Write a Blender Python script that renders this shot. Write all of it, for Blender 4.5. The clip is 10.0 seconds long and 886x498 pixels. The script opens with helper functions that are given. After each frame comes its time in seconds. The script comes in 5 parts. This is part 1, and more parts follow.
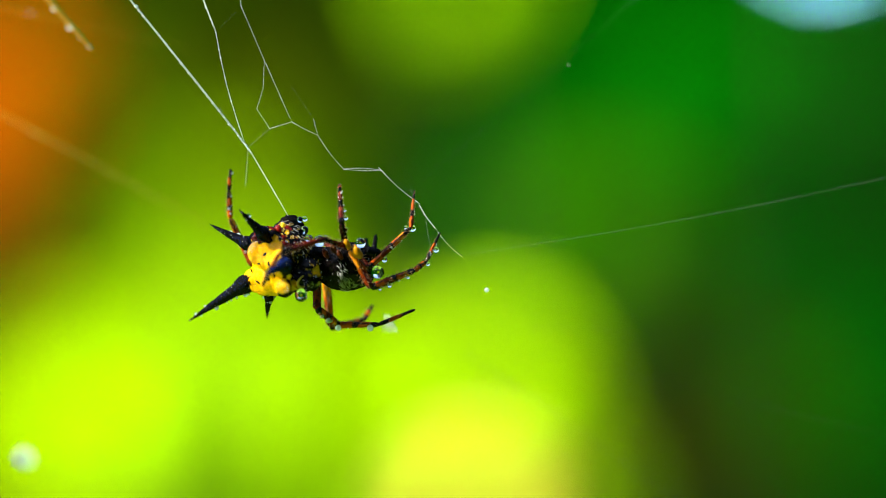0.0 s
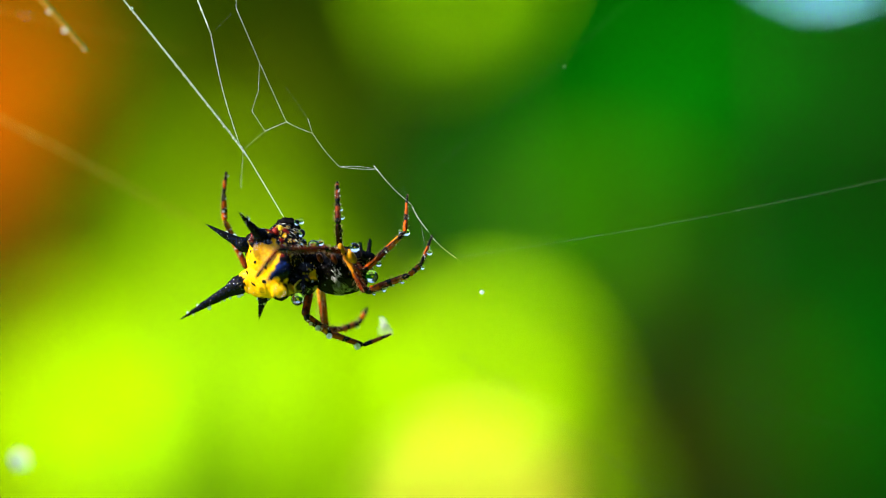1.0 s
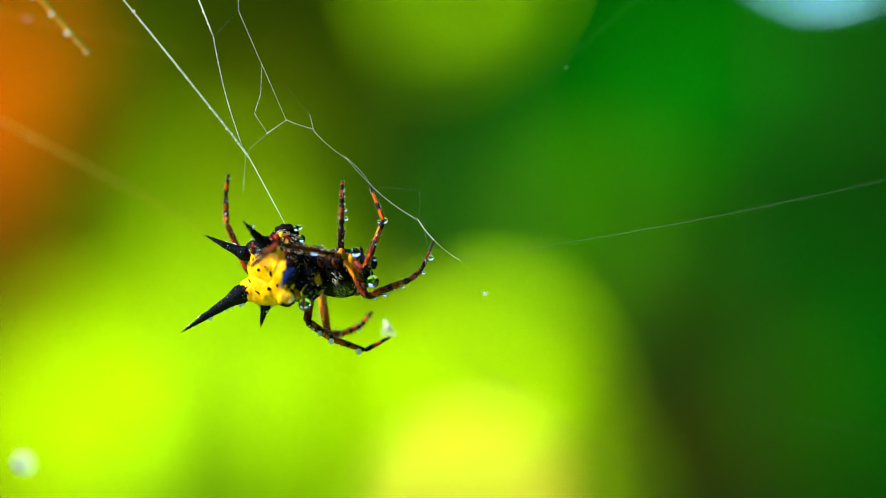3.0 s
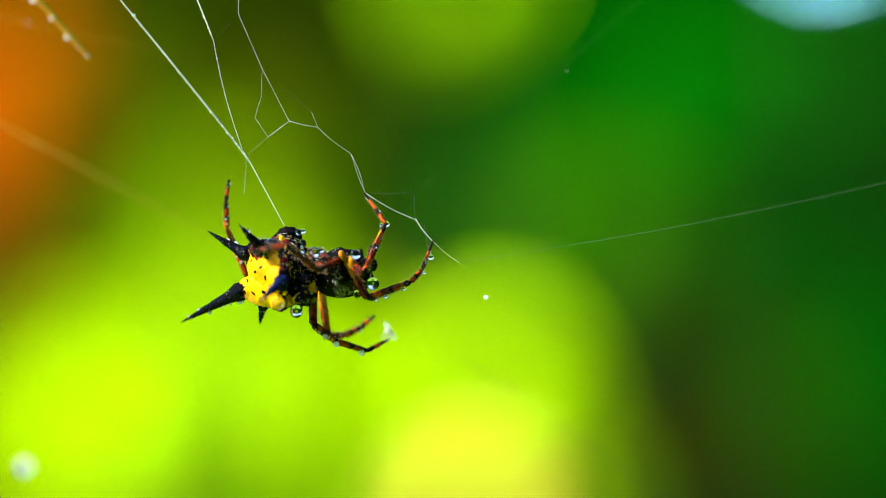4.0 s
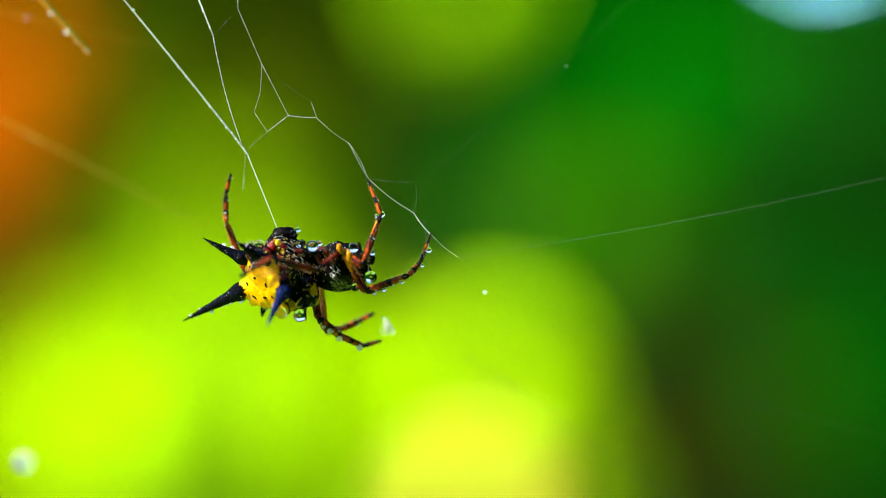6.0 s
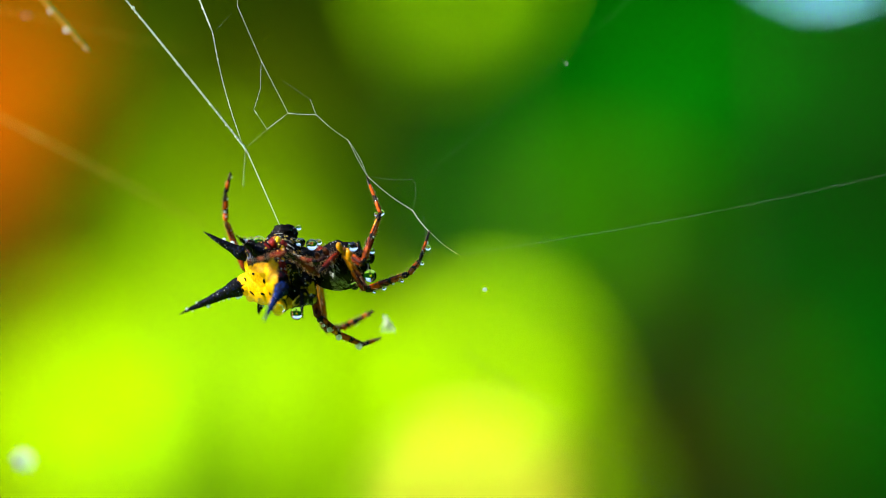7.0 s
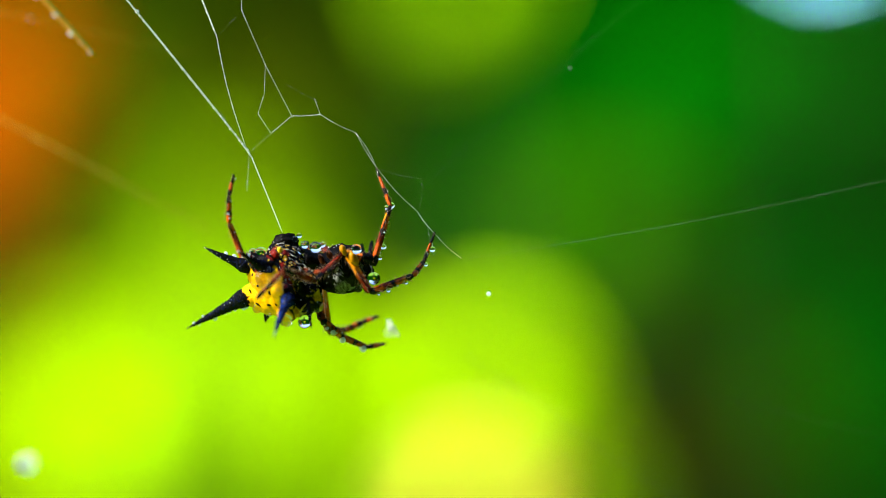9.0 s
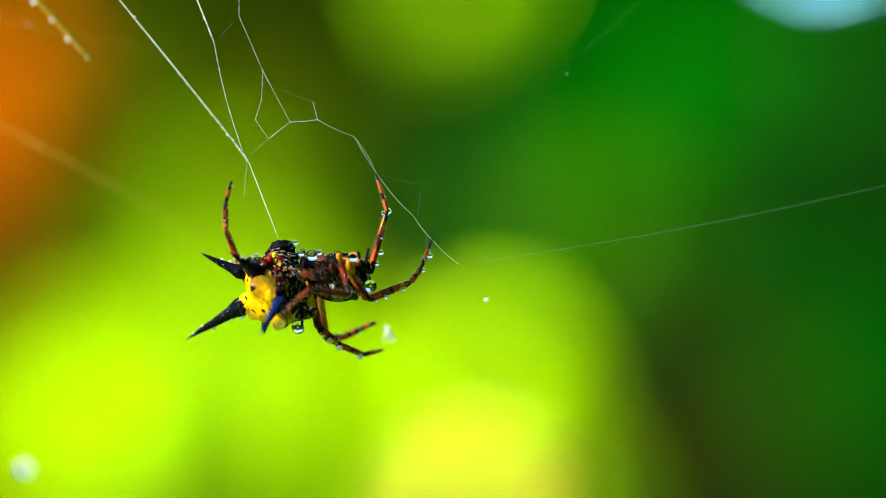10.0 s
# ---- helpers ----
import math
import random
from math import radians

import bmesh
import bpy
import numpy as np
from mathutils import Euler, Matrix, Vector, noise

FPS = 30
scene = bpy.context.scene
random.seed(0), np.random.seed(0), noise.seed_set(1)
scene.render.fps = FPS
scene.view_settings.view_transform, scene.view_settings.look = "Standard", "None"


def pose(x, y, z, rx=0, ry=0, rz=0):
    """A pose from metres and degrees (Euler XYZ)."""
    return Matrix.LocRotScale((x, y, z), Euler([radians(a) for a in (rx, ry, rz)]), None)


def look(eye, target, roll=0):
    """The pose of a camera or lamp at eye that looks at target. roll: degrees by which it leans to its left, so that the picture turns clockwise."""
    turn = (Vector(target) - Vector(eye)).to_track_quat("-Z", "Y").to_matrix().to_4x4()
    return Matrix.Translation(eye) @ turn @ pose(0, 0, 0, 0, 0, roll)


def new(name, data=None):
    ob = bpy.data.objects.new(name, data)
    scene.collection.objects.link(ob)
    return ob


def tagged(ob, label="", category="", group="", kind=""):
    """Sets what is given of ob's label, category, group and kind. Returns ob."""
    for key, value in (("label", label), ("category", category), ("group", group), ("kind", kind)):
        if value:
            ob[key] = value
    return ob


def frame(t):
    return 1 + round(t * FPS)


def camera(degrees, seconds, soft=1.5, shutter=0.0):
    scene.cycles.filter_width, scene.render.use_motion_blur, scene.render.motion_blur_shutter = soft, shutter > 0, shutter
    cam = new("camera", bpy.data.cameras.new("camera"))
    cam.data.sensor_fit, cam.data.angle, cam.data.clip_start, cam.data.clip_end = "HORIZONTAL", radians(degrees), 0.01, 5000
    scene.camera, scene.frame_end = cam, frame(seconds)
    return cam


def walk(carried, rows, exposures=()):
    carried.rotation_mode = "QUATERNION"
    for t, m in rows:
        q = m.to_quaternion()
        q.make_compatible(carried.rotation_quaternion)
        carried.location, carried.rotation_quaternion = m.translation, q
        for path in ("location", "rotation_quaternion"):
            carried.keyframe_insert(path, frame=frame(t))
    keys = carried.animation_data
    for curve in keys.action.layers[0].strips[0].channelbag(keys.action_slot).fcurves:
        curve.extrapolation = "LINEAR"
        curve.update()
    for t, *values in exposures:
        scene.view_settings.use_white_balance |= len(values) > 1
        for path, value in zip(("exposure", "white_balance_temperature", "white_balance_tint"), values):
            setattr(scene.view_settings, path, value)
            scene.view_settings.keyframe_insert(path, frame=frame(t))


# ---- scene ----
# A spiny orb spider hangs in its dew-wet web, seen through a macro lens; sunlit shrubs lie far behind.
MM = 0.001
rng = random.Random(7)

cam = camera(9.96, 10.0, soft=0.7, shutter=0.4)
cam.data.dof.use_dof = True
cam.data.dof.focus_distance = 0.3608
cam.data.dof.aperture_fstop = 11.3
cam.data.dof.aperture_blades = 0
STAND = look((0, -0.36, 0), (0, 1, 0))
walk(cam, [(0.0, STAND), (10.0, STAND)])

# ---- light ----
SUN_DIR = Vector((-0.74, -0.12, 0.66)).normalized()
world = bpy.data.worlds.new("world")
scene.world = world
world.use_nodes = True
sky = world.node_tree.nodes.new("ShaderNodeTexSky")
sky.sky_type = "NISHITA"
sky.sun_disc = False
sky.sun_elevation = math.asin(SUN_DIR.z)
sky.sun_rotation = math.atan2(SUN_DIR.x, SUN_DIR.y)
world.node_tree.nodes["Background"].inputs[1].default_value = 0.15
world.node_tree.links.new(sky.outputs[0], world.node_tree.nodes["Background"].inputs[0])
sun = new("sun", bpy.data.lights.new("sun", "SUN"))
sun.data.energy = 4.5
sun.data.angle = radians(0.53)
sun.data.color = (1.0, 0.95, 0.86)
sun.matrix_world = look(SUN_DIR * 5, (0, 0, 0))
scene.view_settings.exposure = 1.5


# ---- materials ----
def shader(name):
    mat = bpy.data.materials.new(name)
    mat.use_nodes = True
    nt = mat.node_tree
    return mat, nt, nt.nodes["Principled BSDF"]


def bump(nt, bsdf, scale, strength, distance):
    """Fine relief at a real-world grain of 1/scale metres."""
    co = nt.nodes.new("ShaderNodeTexCoord")
    tex = nt.nodes.new("ShaderNodeTexNoise")
    tex.inputs["Scale"].default_value = scale
    tex.inputs["Detail"].default_value = 3
    node = nt.nodes.new("ShaderNodeBump")
    node.inputs["Strength"].default_value = strength
    node.inputs["Distance"].default_value = distance
    nt.links.new(co.outputs["Object"], tex.inputs["Vector"])
    nt.links.new(tex.outputs["Fac"], node.inputs["Height"])
    nt.links.new(node.outputs["Normal"], bsdf.inputs["Normal"])
    return tex


def noise_mix(nt, scale, a, b, low=0.4, high=0.6):
    co = nt.nodes.new("ShaderNodeTexCoord")
    tex = nt.nodes.new("ShaderNodeTexNoise")
    tex.inputs["Scale"].default_value = scale
    tex.inputs["Detail"].default_value = 4
    ramp = nt.nodes.new("ShaderNodeValToRGB")
    ramp.color_ramp.elements[0].position, ramp.color_ramp.elements[1].position = low, high
    ramp.color_ramp.elements[0].color, ramp.color_ramp.elements[1].color = (*a, 1), (*b, 1)
    nt.links.new(co.outputs["Object"], tex.inputs["Vector"])
    nt.links.new(tex.outputs["Fac"], ramp.inputs["Fac"])
    return ramp


def cuticle(nt, bsdf, color, gloss, rough, grain, relief):
    """Matt body with a thin even gloss over fine relief, as on insect and spider skin."""
    nt.nodes.remove(bsdf)
    matt = nt.nodes.new("ShaderNodeBsdfDiffuse")
    shine = nt.nodes.new("ShaderNodeBsdfGlossy")
    shine.inputs["Roughness"].default_value = rough
    mix = nt.nodes.new("ShaderNodeMixShader")
    mix.inputs[0].default_value = gloss
    nt.links.new(color, matt.inputs["Color"])
    nt.links.new(matt.outputs[0], mix.inputs[1])
    nt.links.new(shine.outputs[0], mix.inputs[2])
    nt.links.new(mix.outputs[0], nt.nodes["Material Output"].inputs[0])
    bump(nt, shine, grain, relief, 0.00006)


def tinted(name, gloss, rough, relief_scale, relief):
    """Cuticle whose pattern is carried by the mesh attribute 'tint', broken up by fine mottling."""
    mat, nt, bsdf = shader(name)
    att = nt.nodes.new("ShaderNodeAttribute")
    att.attribute_name = "tint"
    mott = noise_mix(nt, 9000, (0.62, 0.56, 0.52), (1.15, 1.15, 1.15), 0.3, 0.7)
    mul = nt.nodes.new("ShaderNodeMix")
    mul.data_type, mul.blend_type = "RGBA", "MULTIPLY"
    mul.inputs["Factor"].default_value = 0.75
    nt.links.new(att.outputs["Color"], mul.inputs[6])
    nt.links.new(mott.outputs["Color"], mul.inputs[7])
    cuticle(nt, bsdf, mul.outputs[2], gloss, rough, relief_scale, relief)
    return mat


SHELL = tinted("abdomen_cuticle", 0.016, 0.07, 12000, 0.7)
LEG = tinted("leg_cuticle", 0.024, 0.07, 15000, 0.9)


def make_spine_mat():
    mat, nt, bsdf = shader("spine_cuticle")
    # Blue patches put the spines' bluish sheen into the colour.
    ramp = noise_mix(nt, 5200, (0.0012, 0.0012, 0.002), (0.002, 0.006, 0.032), 0.5, 0.75)
    cuticle(nt, bsdf, ramp.outputs["Color"], 0.011, 0.07, 16000, 1.0)
    return mat


def make_blue_mat():
    mat, nt, bsdf = shader("blue_spine_cuticle")
    ramp = noise_mix(nt, 3600, (0.001, 0.002, 0.012), (0.004, 0.02, 0.13), 0.42, 0.66)
    cuticle(nt, bsdf, ramp.outputs["Color"], 0.03, 0.12, 14000, 0.8)
    return mat


def make_black_mat():
    mat, nt, bsdf = shader("black_cuticle")
    ramp = noise_mix(nt, 5000, (0.0012, 0.001, 0.001), (0.006, 0.004, 0.003), 0.4, 0.7)
    cuticle(nt, bsdf, ramp.outputs["Color"], 0.012, 0.06, 9000, 1.0)
    return mat


def make_plain(name, color, rough, scale=6000, relief=0.4, spread=0.5):
    mat, nt, bsdf = shader(name)
    dark = tuple(c * (1 - spread) for c in color)
    ramp = noise_mix(nt, scale, dark, color, 0.35, 0.65)
    nt.links.new(ramp.outputs["Color"], bsdf.inputs["Base Color"])
    bsdf.inputs["Roughness"].default_value = rough
    bsdf.inputs["Specular IOR Level"].default_value = 0.07
    bump(nt, bsdf, scale * 2, relief, 0.00005)
    return mat


def make_water():
    mat, nt, bsdf = shader("water")
    bsdf.inputs["Base Color"].default_value = (1, 1, 1, 1)
    bsdf.inputs["Roughness"].default_value = 0.015
    bsdf.inputs["IOR"].default_value = 1.333
    bsdf.inputs["Transmission Weight"].default_value = 1.0
    return mat


def make_silk(name="silk", mixed=0.25, color=(0.9, 0.92, 0.89)):
    """Thin silk: pale, light passes round and through it."""
    mat, nt, bsdf = shader(name)
    bsdf.inputs["Base Color"].default_value = (*color, 1)
    bsdf.inputs["Roughness"].default_value = 0.3
    lucent = nt.nodes.new("ShaderNodeBsdfTranslucent")
    lucent.inputs["Color"].default_value = (*color, 1)
    both = nt.nodes.new("ShaderNodeMixShader")
    both.inputs[0].default_value = 0.45
    nt.links.new(bsdf.outputs[0], both.inputs[1])
    nt.links.new(lucent.outputs[0], both.inputs[2])
    clear = nt.nodes.new("ShaderNodeBsdfTransparent")
    mix = nt.nodes.new("ShaderNodeMixShader")
    mix.inputs[0].default_value = mixed
    nt.links.new(both.outputs[0], mix.inputs[1])
    nt.links.new(clear.outputs[0], mix.inputs[2])
    nt.links.new(mix.outputs[0], nt.nodes["Material Output"].inputs[0])
    return mat


def make_leaf(name, color, through_color, share=0.4):
    """Leaf blade: matt top, light shining through, uneven tone from leaf to leaf."""
    mat, nt, bsdf = shader(name)
    nt.nodes.remove(bsdf)
    top = nt.nodes.new("ShaderNodeBsdfDiffuse")
    info = nt.nodes.new("ShaderNodeObjectInfo")
    isle = nt.nodes.new("ShaderNodeNewGeometry")
    add = nt.nodes.new("ShaderNodeMath")
    add.operation = "ADD"
    nt.links.new(info.outputs["Random"], add.inputs[0])
    nt.links.new(isle.outputs["Random Per Island"], add.inputs[1])
    val = nt.nodes.new("ShaderNodeMapRange")
    val.inputs["From Max"].default_value = 2.0
    val.inputs["To Min"].default_value, val.inputs["To Max"].default_value = 0.72, 1.28
    nt.links.new(add.outputs[0], val.inputs["Value"])
    veins = noise_mix(nt, 60, tuple(c * 0.75 for c in color), color, 0.4, 0.6)
    tone = nt.nodes.new("ShaderNodeMix")
    tone.data_type, tone.blend_type = "RGBA", "MULTIPLY"
    tone.inputs["Factor"].default_value = 1.0
    nt.links.new(veins.outputs["Color"], tone.inputs[6])
    nt.links.new(val.outputs[0], tone.inputs[7])
    nt.links.new(tone.outputs[2], top.inputs["Color"])
    lucent = nt.nodes.new("ShaderNodeBsdfTranslucent")
    lucent.inputs["Color"].default_value = (*through_color, 1)
    mix = nt.nodes.new("ShaderNodeMixShader")
    mix.inputs[0].default_value = share
    nt.links.new(top.outputs[0], mix.inputs[1])
    nt.links.new(lucent.outputs[0], mix.inputs[2])
    nt.links.new(mix.outputs[0], nt.nodes["Material Output"].inputs[0])
    return mat


def make_wet_leaf(name, color, sheen, share=0.5, rough=0.5):
    """Wet waxy blade: a hand-tinted gloss throws the sun back in a broad sheen."""
    mat = make_leaf(name, color, color)
    nt = mat.node_tree
    out = nt.nodes["Material Output"]
    blade = out.inputs[0].links[0].from_socket
    wax = nt.nodes.new("ShaderNodeBsdfGlossy")
    # The glint's leaf hue is put into the gloss colour.
    wax.inputs["Color"].default_value = (*sheen, 1)
    wax.inputs["Roughness"].default_value = rough
    mix = nt.nodes.new("ShaderNodeMixShader")
    mix.inputs[0].default_value = share
    nt.links.new(blade, mix.inputs[1])
    nt.links.new(wax.outputs[0], mix.inputs[2])
    nt.links.new(mix.outputs[0], out.inputs[0])
    return mat


SPINE, BLUE = make_spine_mat(), make_blue_mat()
BLACK = make_black_mat()
DASH = make_plain("pale_dash", (0.75, 0.5, 0.06), 0.4, 3000, 0.2)
COXA = make_plain("golden_cuticle", (0.6, 0.26, 0.001), 0.35, 4000, 0.4)
HAIR = make_plain("pale_hair", (0.72, 0.71, 0.68), 0.4, 3000, 0.1)
BROWN = make_plain("brown_cuticle", (0.09, 0.022, 0.005), 0.3, 5000, 0.6, 0.85)
SPOT = make_plain("sigillum_black", (0.012, 0.008, 0.004), 0.25, 5000, 0.3)
WATER = make_water()


def make_bright_dew():
    """Tiny dew beads whose white sparkle is put into the colour."""
    mat, nt, bsdf = shader("bright_dew")
    bsdf.inputs["Base Color"].default_value = (0.92, 0.97, 0.97, 1)
    bsdf.inputs["Roughness"].default_value = 0.08
    bsdf.inputs["Transmission Weight"].default_value = 0.6
    bsdf.inputs["IOR"].default_value = 1.333
    lucent = nt.nodes.new("ShaderNodeBsdfTranslucent")
    lucent.inputs["Color"].default_value = (0.92, 0.97, 0.97, 1)
    mix = nt.nodes.new("ShaderNodeMixShader")
    mix.inputs[0].default_value = 0.3
    nt.links.new(bsdf.outputs[0], mix.inputs[1])
    nt.links.new(lucent.outputs[0], mix.inputs[2])
    nt.links.new(mix.outputs[0], nt.nodes["Material Output"].inputs[0])
    return mat


DEW = make_bright_dew()


def make_wet_dome():
    """A drop spread on the skin: mostly clear, with a slight bend and a highlight."""
    mat, nt, bsdf = shader("wet_dome")
    bsdf.inputs["Roughness"].default_value = 0.03
    bsdf.inputs["IOR"].default_value = 1.333
    bsdf.inputs["Transmission Weight"].default_value = 1.0
    bsdf.inputs["Base Color"].default_value = (1, 1, 1, 1)
    clear = nt.nodes.new("ShaderNodeBsdfTransparent")
    mix = nt.nodes.new("ShaderNodeMixShader")
    mix.inputs[0].default_value = 0.4
    nt.links.new(bsdf.outputs[0], mix.inputs[1])
    nt.links.new(clear.outputs[0], mix.inputs[2])
    nt.links.new(mix.outputs[0], nt.nodes["Material Output"].inputs[0])
    return mat


DOME = make_wet_dome()
SILK = make_silk()
FAINT = make_silk("faint_silk", 0.89)
THIN = make_silk("thin_silk", 0.7)
MISTY = make_silk("misty_silk", 0.93)
# Warm glow of the sunlit blurred threads is put into this colour.
WARM_SILK = make_silk("warm_tinted_silk", 0.55, (0.95, 0.66, 0.1))
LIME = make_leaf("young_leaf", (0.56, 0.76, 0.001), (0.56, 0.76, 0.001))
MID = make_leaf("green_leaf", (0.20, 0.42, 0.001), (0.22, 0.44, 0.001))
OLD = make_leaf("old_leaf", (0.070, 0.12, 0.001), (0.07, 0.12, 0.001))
# Lit copy of the olive leaf: sunlight is put into the brighter colour.
OLIVE_LIT = make_leaf("sun_toned_olive_leaf", (0.095, 0.15, 0.001), (0.1, 0.15, 0.001))
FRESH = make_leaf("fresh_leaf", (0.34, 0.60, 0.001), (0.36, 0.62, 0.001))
# The next two greens carry half light in their colour.
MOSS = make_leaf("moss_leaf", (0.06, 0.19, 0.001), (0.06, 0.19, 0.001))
GREEN = make_leaf("half_light_toned_leaf", (0.03, 0.20, 0.001), (0.03, 0.20, 0.001))
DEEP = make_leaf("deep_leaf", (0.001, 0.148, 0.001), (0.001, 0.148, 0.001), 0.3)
# Hedge leaf darkened in colour to stand for shade.
DARK = make_leaf("shade_toned_leaf", (0.003, 0.075, 0.001), (0.003, 0.075, 0.001), 0.25)
# Shaded copy of the olive leaf, with the shade in its colour.
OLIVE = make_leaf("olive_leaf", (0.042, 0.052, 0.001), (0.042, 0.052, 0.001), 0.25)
WET_LIME = make_wet_leaf("wet_young_leaf", (0.45, 0.7, 0.001), (0.25, 0.5, 0.0))
WET_GOLD = make_wet_leaf("wet_yellow_leaf", (0.6, 0.75, 0.02), (1.0, 0.78, 0.08), 0.6)
WET_GREEN = make_wet_leaf("wet_green_leaf", (0.2, 0.4, 0.001), (0.13, 0.29, 0.0))
WET_OLIVE = make_wet_leaf("wet_olive_leaf", (0.11, 0.17, 0.001), (0.08, 0.17, 0.0))
# Half light is put into the dark colour and sheen of these two.
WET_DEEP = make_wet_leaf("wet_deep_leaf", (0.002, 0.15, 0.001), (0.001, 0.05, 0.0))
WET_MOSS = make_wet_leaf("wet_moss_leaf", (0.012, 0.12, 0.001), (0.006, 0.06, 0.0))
# Pale blue gloss that replaces bright sky showing through a gap.
PALE_GLINT = make_wet_leaf("pale_sky_glint", (0.4, 0.65, 0.8), (0.27, 0.74, 0.98), 1.0, 0.34)
PETAL = make_leaf("orange_petal", (0.62, 0.125, 0.001), (0.62, 0.125, 0.001), 0.3)
SOIL = make_plain("lawn", (0.16, 0.36, 0.02), 0.9, 40, 0.3)


# ---- mesh helpers ----
def mesh_ob(name, bm, mat, parent=None, smooth=True):
    me = bpy.data.meshes.new(name)
    bm.to_mesh(me)
    bm.free()
    if smooth:
        me.polygons.foreach_set("use_smooth", [True] * len(me.polygons))
    if mat:
        me.materials.append(mat)
    ob = new(name, me)
    ob.parent = parent
    return ob


def part(name, bm, mat, parent, label=""):
    return tagged(mesh_ob(name, bm, mat, parent), label)


def vec(p):
    return Vector(p) * MM


def tube(bm, points, radii, sides=8, tint=None, layer=None, caps=True):
    """A tapered tube through points (metres), with rings turned along the run."""
    rings, last = [], None
    n = len(points)
    for i, p in enumerate(points):
        d = (points[min(i + 1, n - 1)] - points[max(i - 1, 0)]).normalized()
        side = d.orthogonal().normalized() if last is None else (last - d * last.dot(d)).normalized()
        last = side
        other = d.cross(side)
        ring = [bm.verts.new(p + (side * math.cos(a) + other * math.sin(a)) * radii[i])
                for a in (2 * math.pi * k / sides for k in range(sides))]
        if layer:
            for k, v in enumerate(ring):
                v[layer] = (*tint(i / (n - 1), 2 * math.pi * k / sides), 1)
        rings.append(ring)
    for a, b in zip(rings, rings[1:]):
        for k in range(sides):
            bm.faces.new((a[k], a[(k + 1) % sides], b[(k + 1) % sides], b[k]))
    if caps:
        bm.faces.new(rings[0][::-1])
        bm.faces.new(rings[-1])


def ball(bm, centre, r, levels=3, squash=(1, 1, 1)):
    m = Matrix.Translation(centre) @ Matrix.Diagonal((*[r * s for s in squash], 1))
    return bmesh.ops.create_icosphere(bm, subdivisions=levels, radius=1, matrix=m)["verts"]


DROP_MESH = {}


def drop_mesh(levels=3, mat=WATER):
    if (levels, mat.name) not in DROP_MESH:
        bm = bmesh.new()
        for v in ball(bm, (0, 0, 0), 1, levels):
            v.co.z *= 0.95
        me = bpy.data.meshes.new("droplet")
        bm.to_mesh(me)
        bm.free()
        me.polygons.foreach_set("use_smooth", [True] * len(me.polygons))
        me.materials.append(mat)
        DROP_MESH[levels, mat.name] = me
    return DROP_MESH[levels, mat.name]


def droplet(parent, place, r, levels=3, bright=None, mat=None):
    """One clear bead of dew of radius r mm at place (mm, in the parent's space)."""
    ob = new("droplet", drop_mesh(levels, mat or (DEW if (r < 0.11 if bright is None else bright) else WATER)))
    ob.parent = parent
    ob.location = vec(place)
    ob.scale = (r * MM,) * 3
    return ob


# ---- the spider ----
spider = new("spider")
spider.location = vec((-7.4, 1, -1.85))
tagged(spider, "black, yellow and orange spiny orb spider hung in a dewy web", "spider")

# Abdomen space: x towards one flank, y towards the rear, z out of the back.
BODY = [((0.2, -0.1, 0.1), (2.55, 2.1, 1.0)), ((0.25, 0.1, -1.3), (2.15, 2.0, 1.75)), ((0.3, 1.5, -1.2), (1.1, 1.0, 0.9)),
        ((0, -1.4, -1.5), (1.5, 1.2, 1.2)), ((-2.1, -0.8, 0.7), (1.05, 0.7, 0.6)), ((2.1, -0.6, 0.4), (1.1, 0.9, 0.75)),
        ((0.1, -1.55, 0.05), (2.05, 1.15, 0.75)), ((-0.9, 1.6, 0.35), (0.75, 0.8, 0.6)), ((0.9, 1.6, 0.35), (0.75, 0.8, 0.6)),
        ((1.27, -2.28, 0.17), (0.75, 0.6, 0.75)), ((1.61, -2.11, -1.2), (0.9, 0.9, 0.9)), ((1.75, -1.58, -1.83), (1.0, 1.0, 1.0)),
        ((-1.25, -1.1, 0.6), (1.6, 1.05, 0.62)), ((-0.3, 0.6, 0.45), (1.4, 1.2, 0.65))]
HEART = Vector((0, 0, -0.4))


def reach(d):
    """How far the abdomen's skin lies from its heart in direction d (mm): a soft union of swellings."""
    best = []
    for c, r in BODY:
        o = HEART - Vector(c)
        oo = Vector((o.x / r[0], o.y / r[1], o.z / r[2]))
        dd = Vector((d.x / r[0], d.y / r[1], d.z / r[2]))
        a, b, k = dd.dot(dd), oo.dot(dd), oo.dot(oo) - 1
        disc = b * b - a * k
        if disc > 0:
            s = (-b + math.sqrt(disc)) / a
            if s > 0:
                best.append(s)
    return sum(s ** 5 for s in best) ** (1 / 5) * 0.90 if best else 1.0


SPINES = [  # base, tip (mm, abdomen space), radius at the base, material, label
    ((-2.75, -1.04, 1.10), (-6.90, -2.46, 4.17), 0.56, SPINE, "long black median spine beaded with dew"),
    ((3.09, -0.88, 0.73), (6.54, -1.86, 4.43), 0.42, BLUE, "long blue-black median spine"),
    ((-1.11, 1.61, 1.05), (-2.71, 3.66, 2.79), 0.44, SPINE, "black rear spine"),
    ((1.65, 1.80, 1.13), (2.19, 3.74, 2.78), 0.42, SPINE, "blue-black rear spine"),
    ((-1.87, -2.30, -0.10), (-3.69, -3.67, -0.42), 0.34, SPINE, "short black front spine"),
    ((3.2, -2.4, -0.5), (3.75, -3.35, 0.0), 0.16, SPINE, "short black front spine"),
]
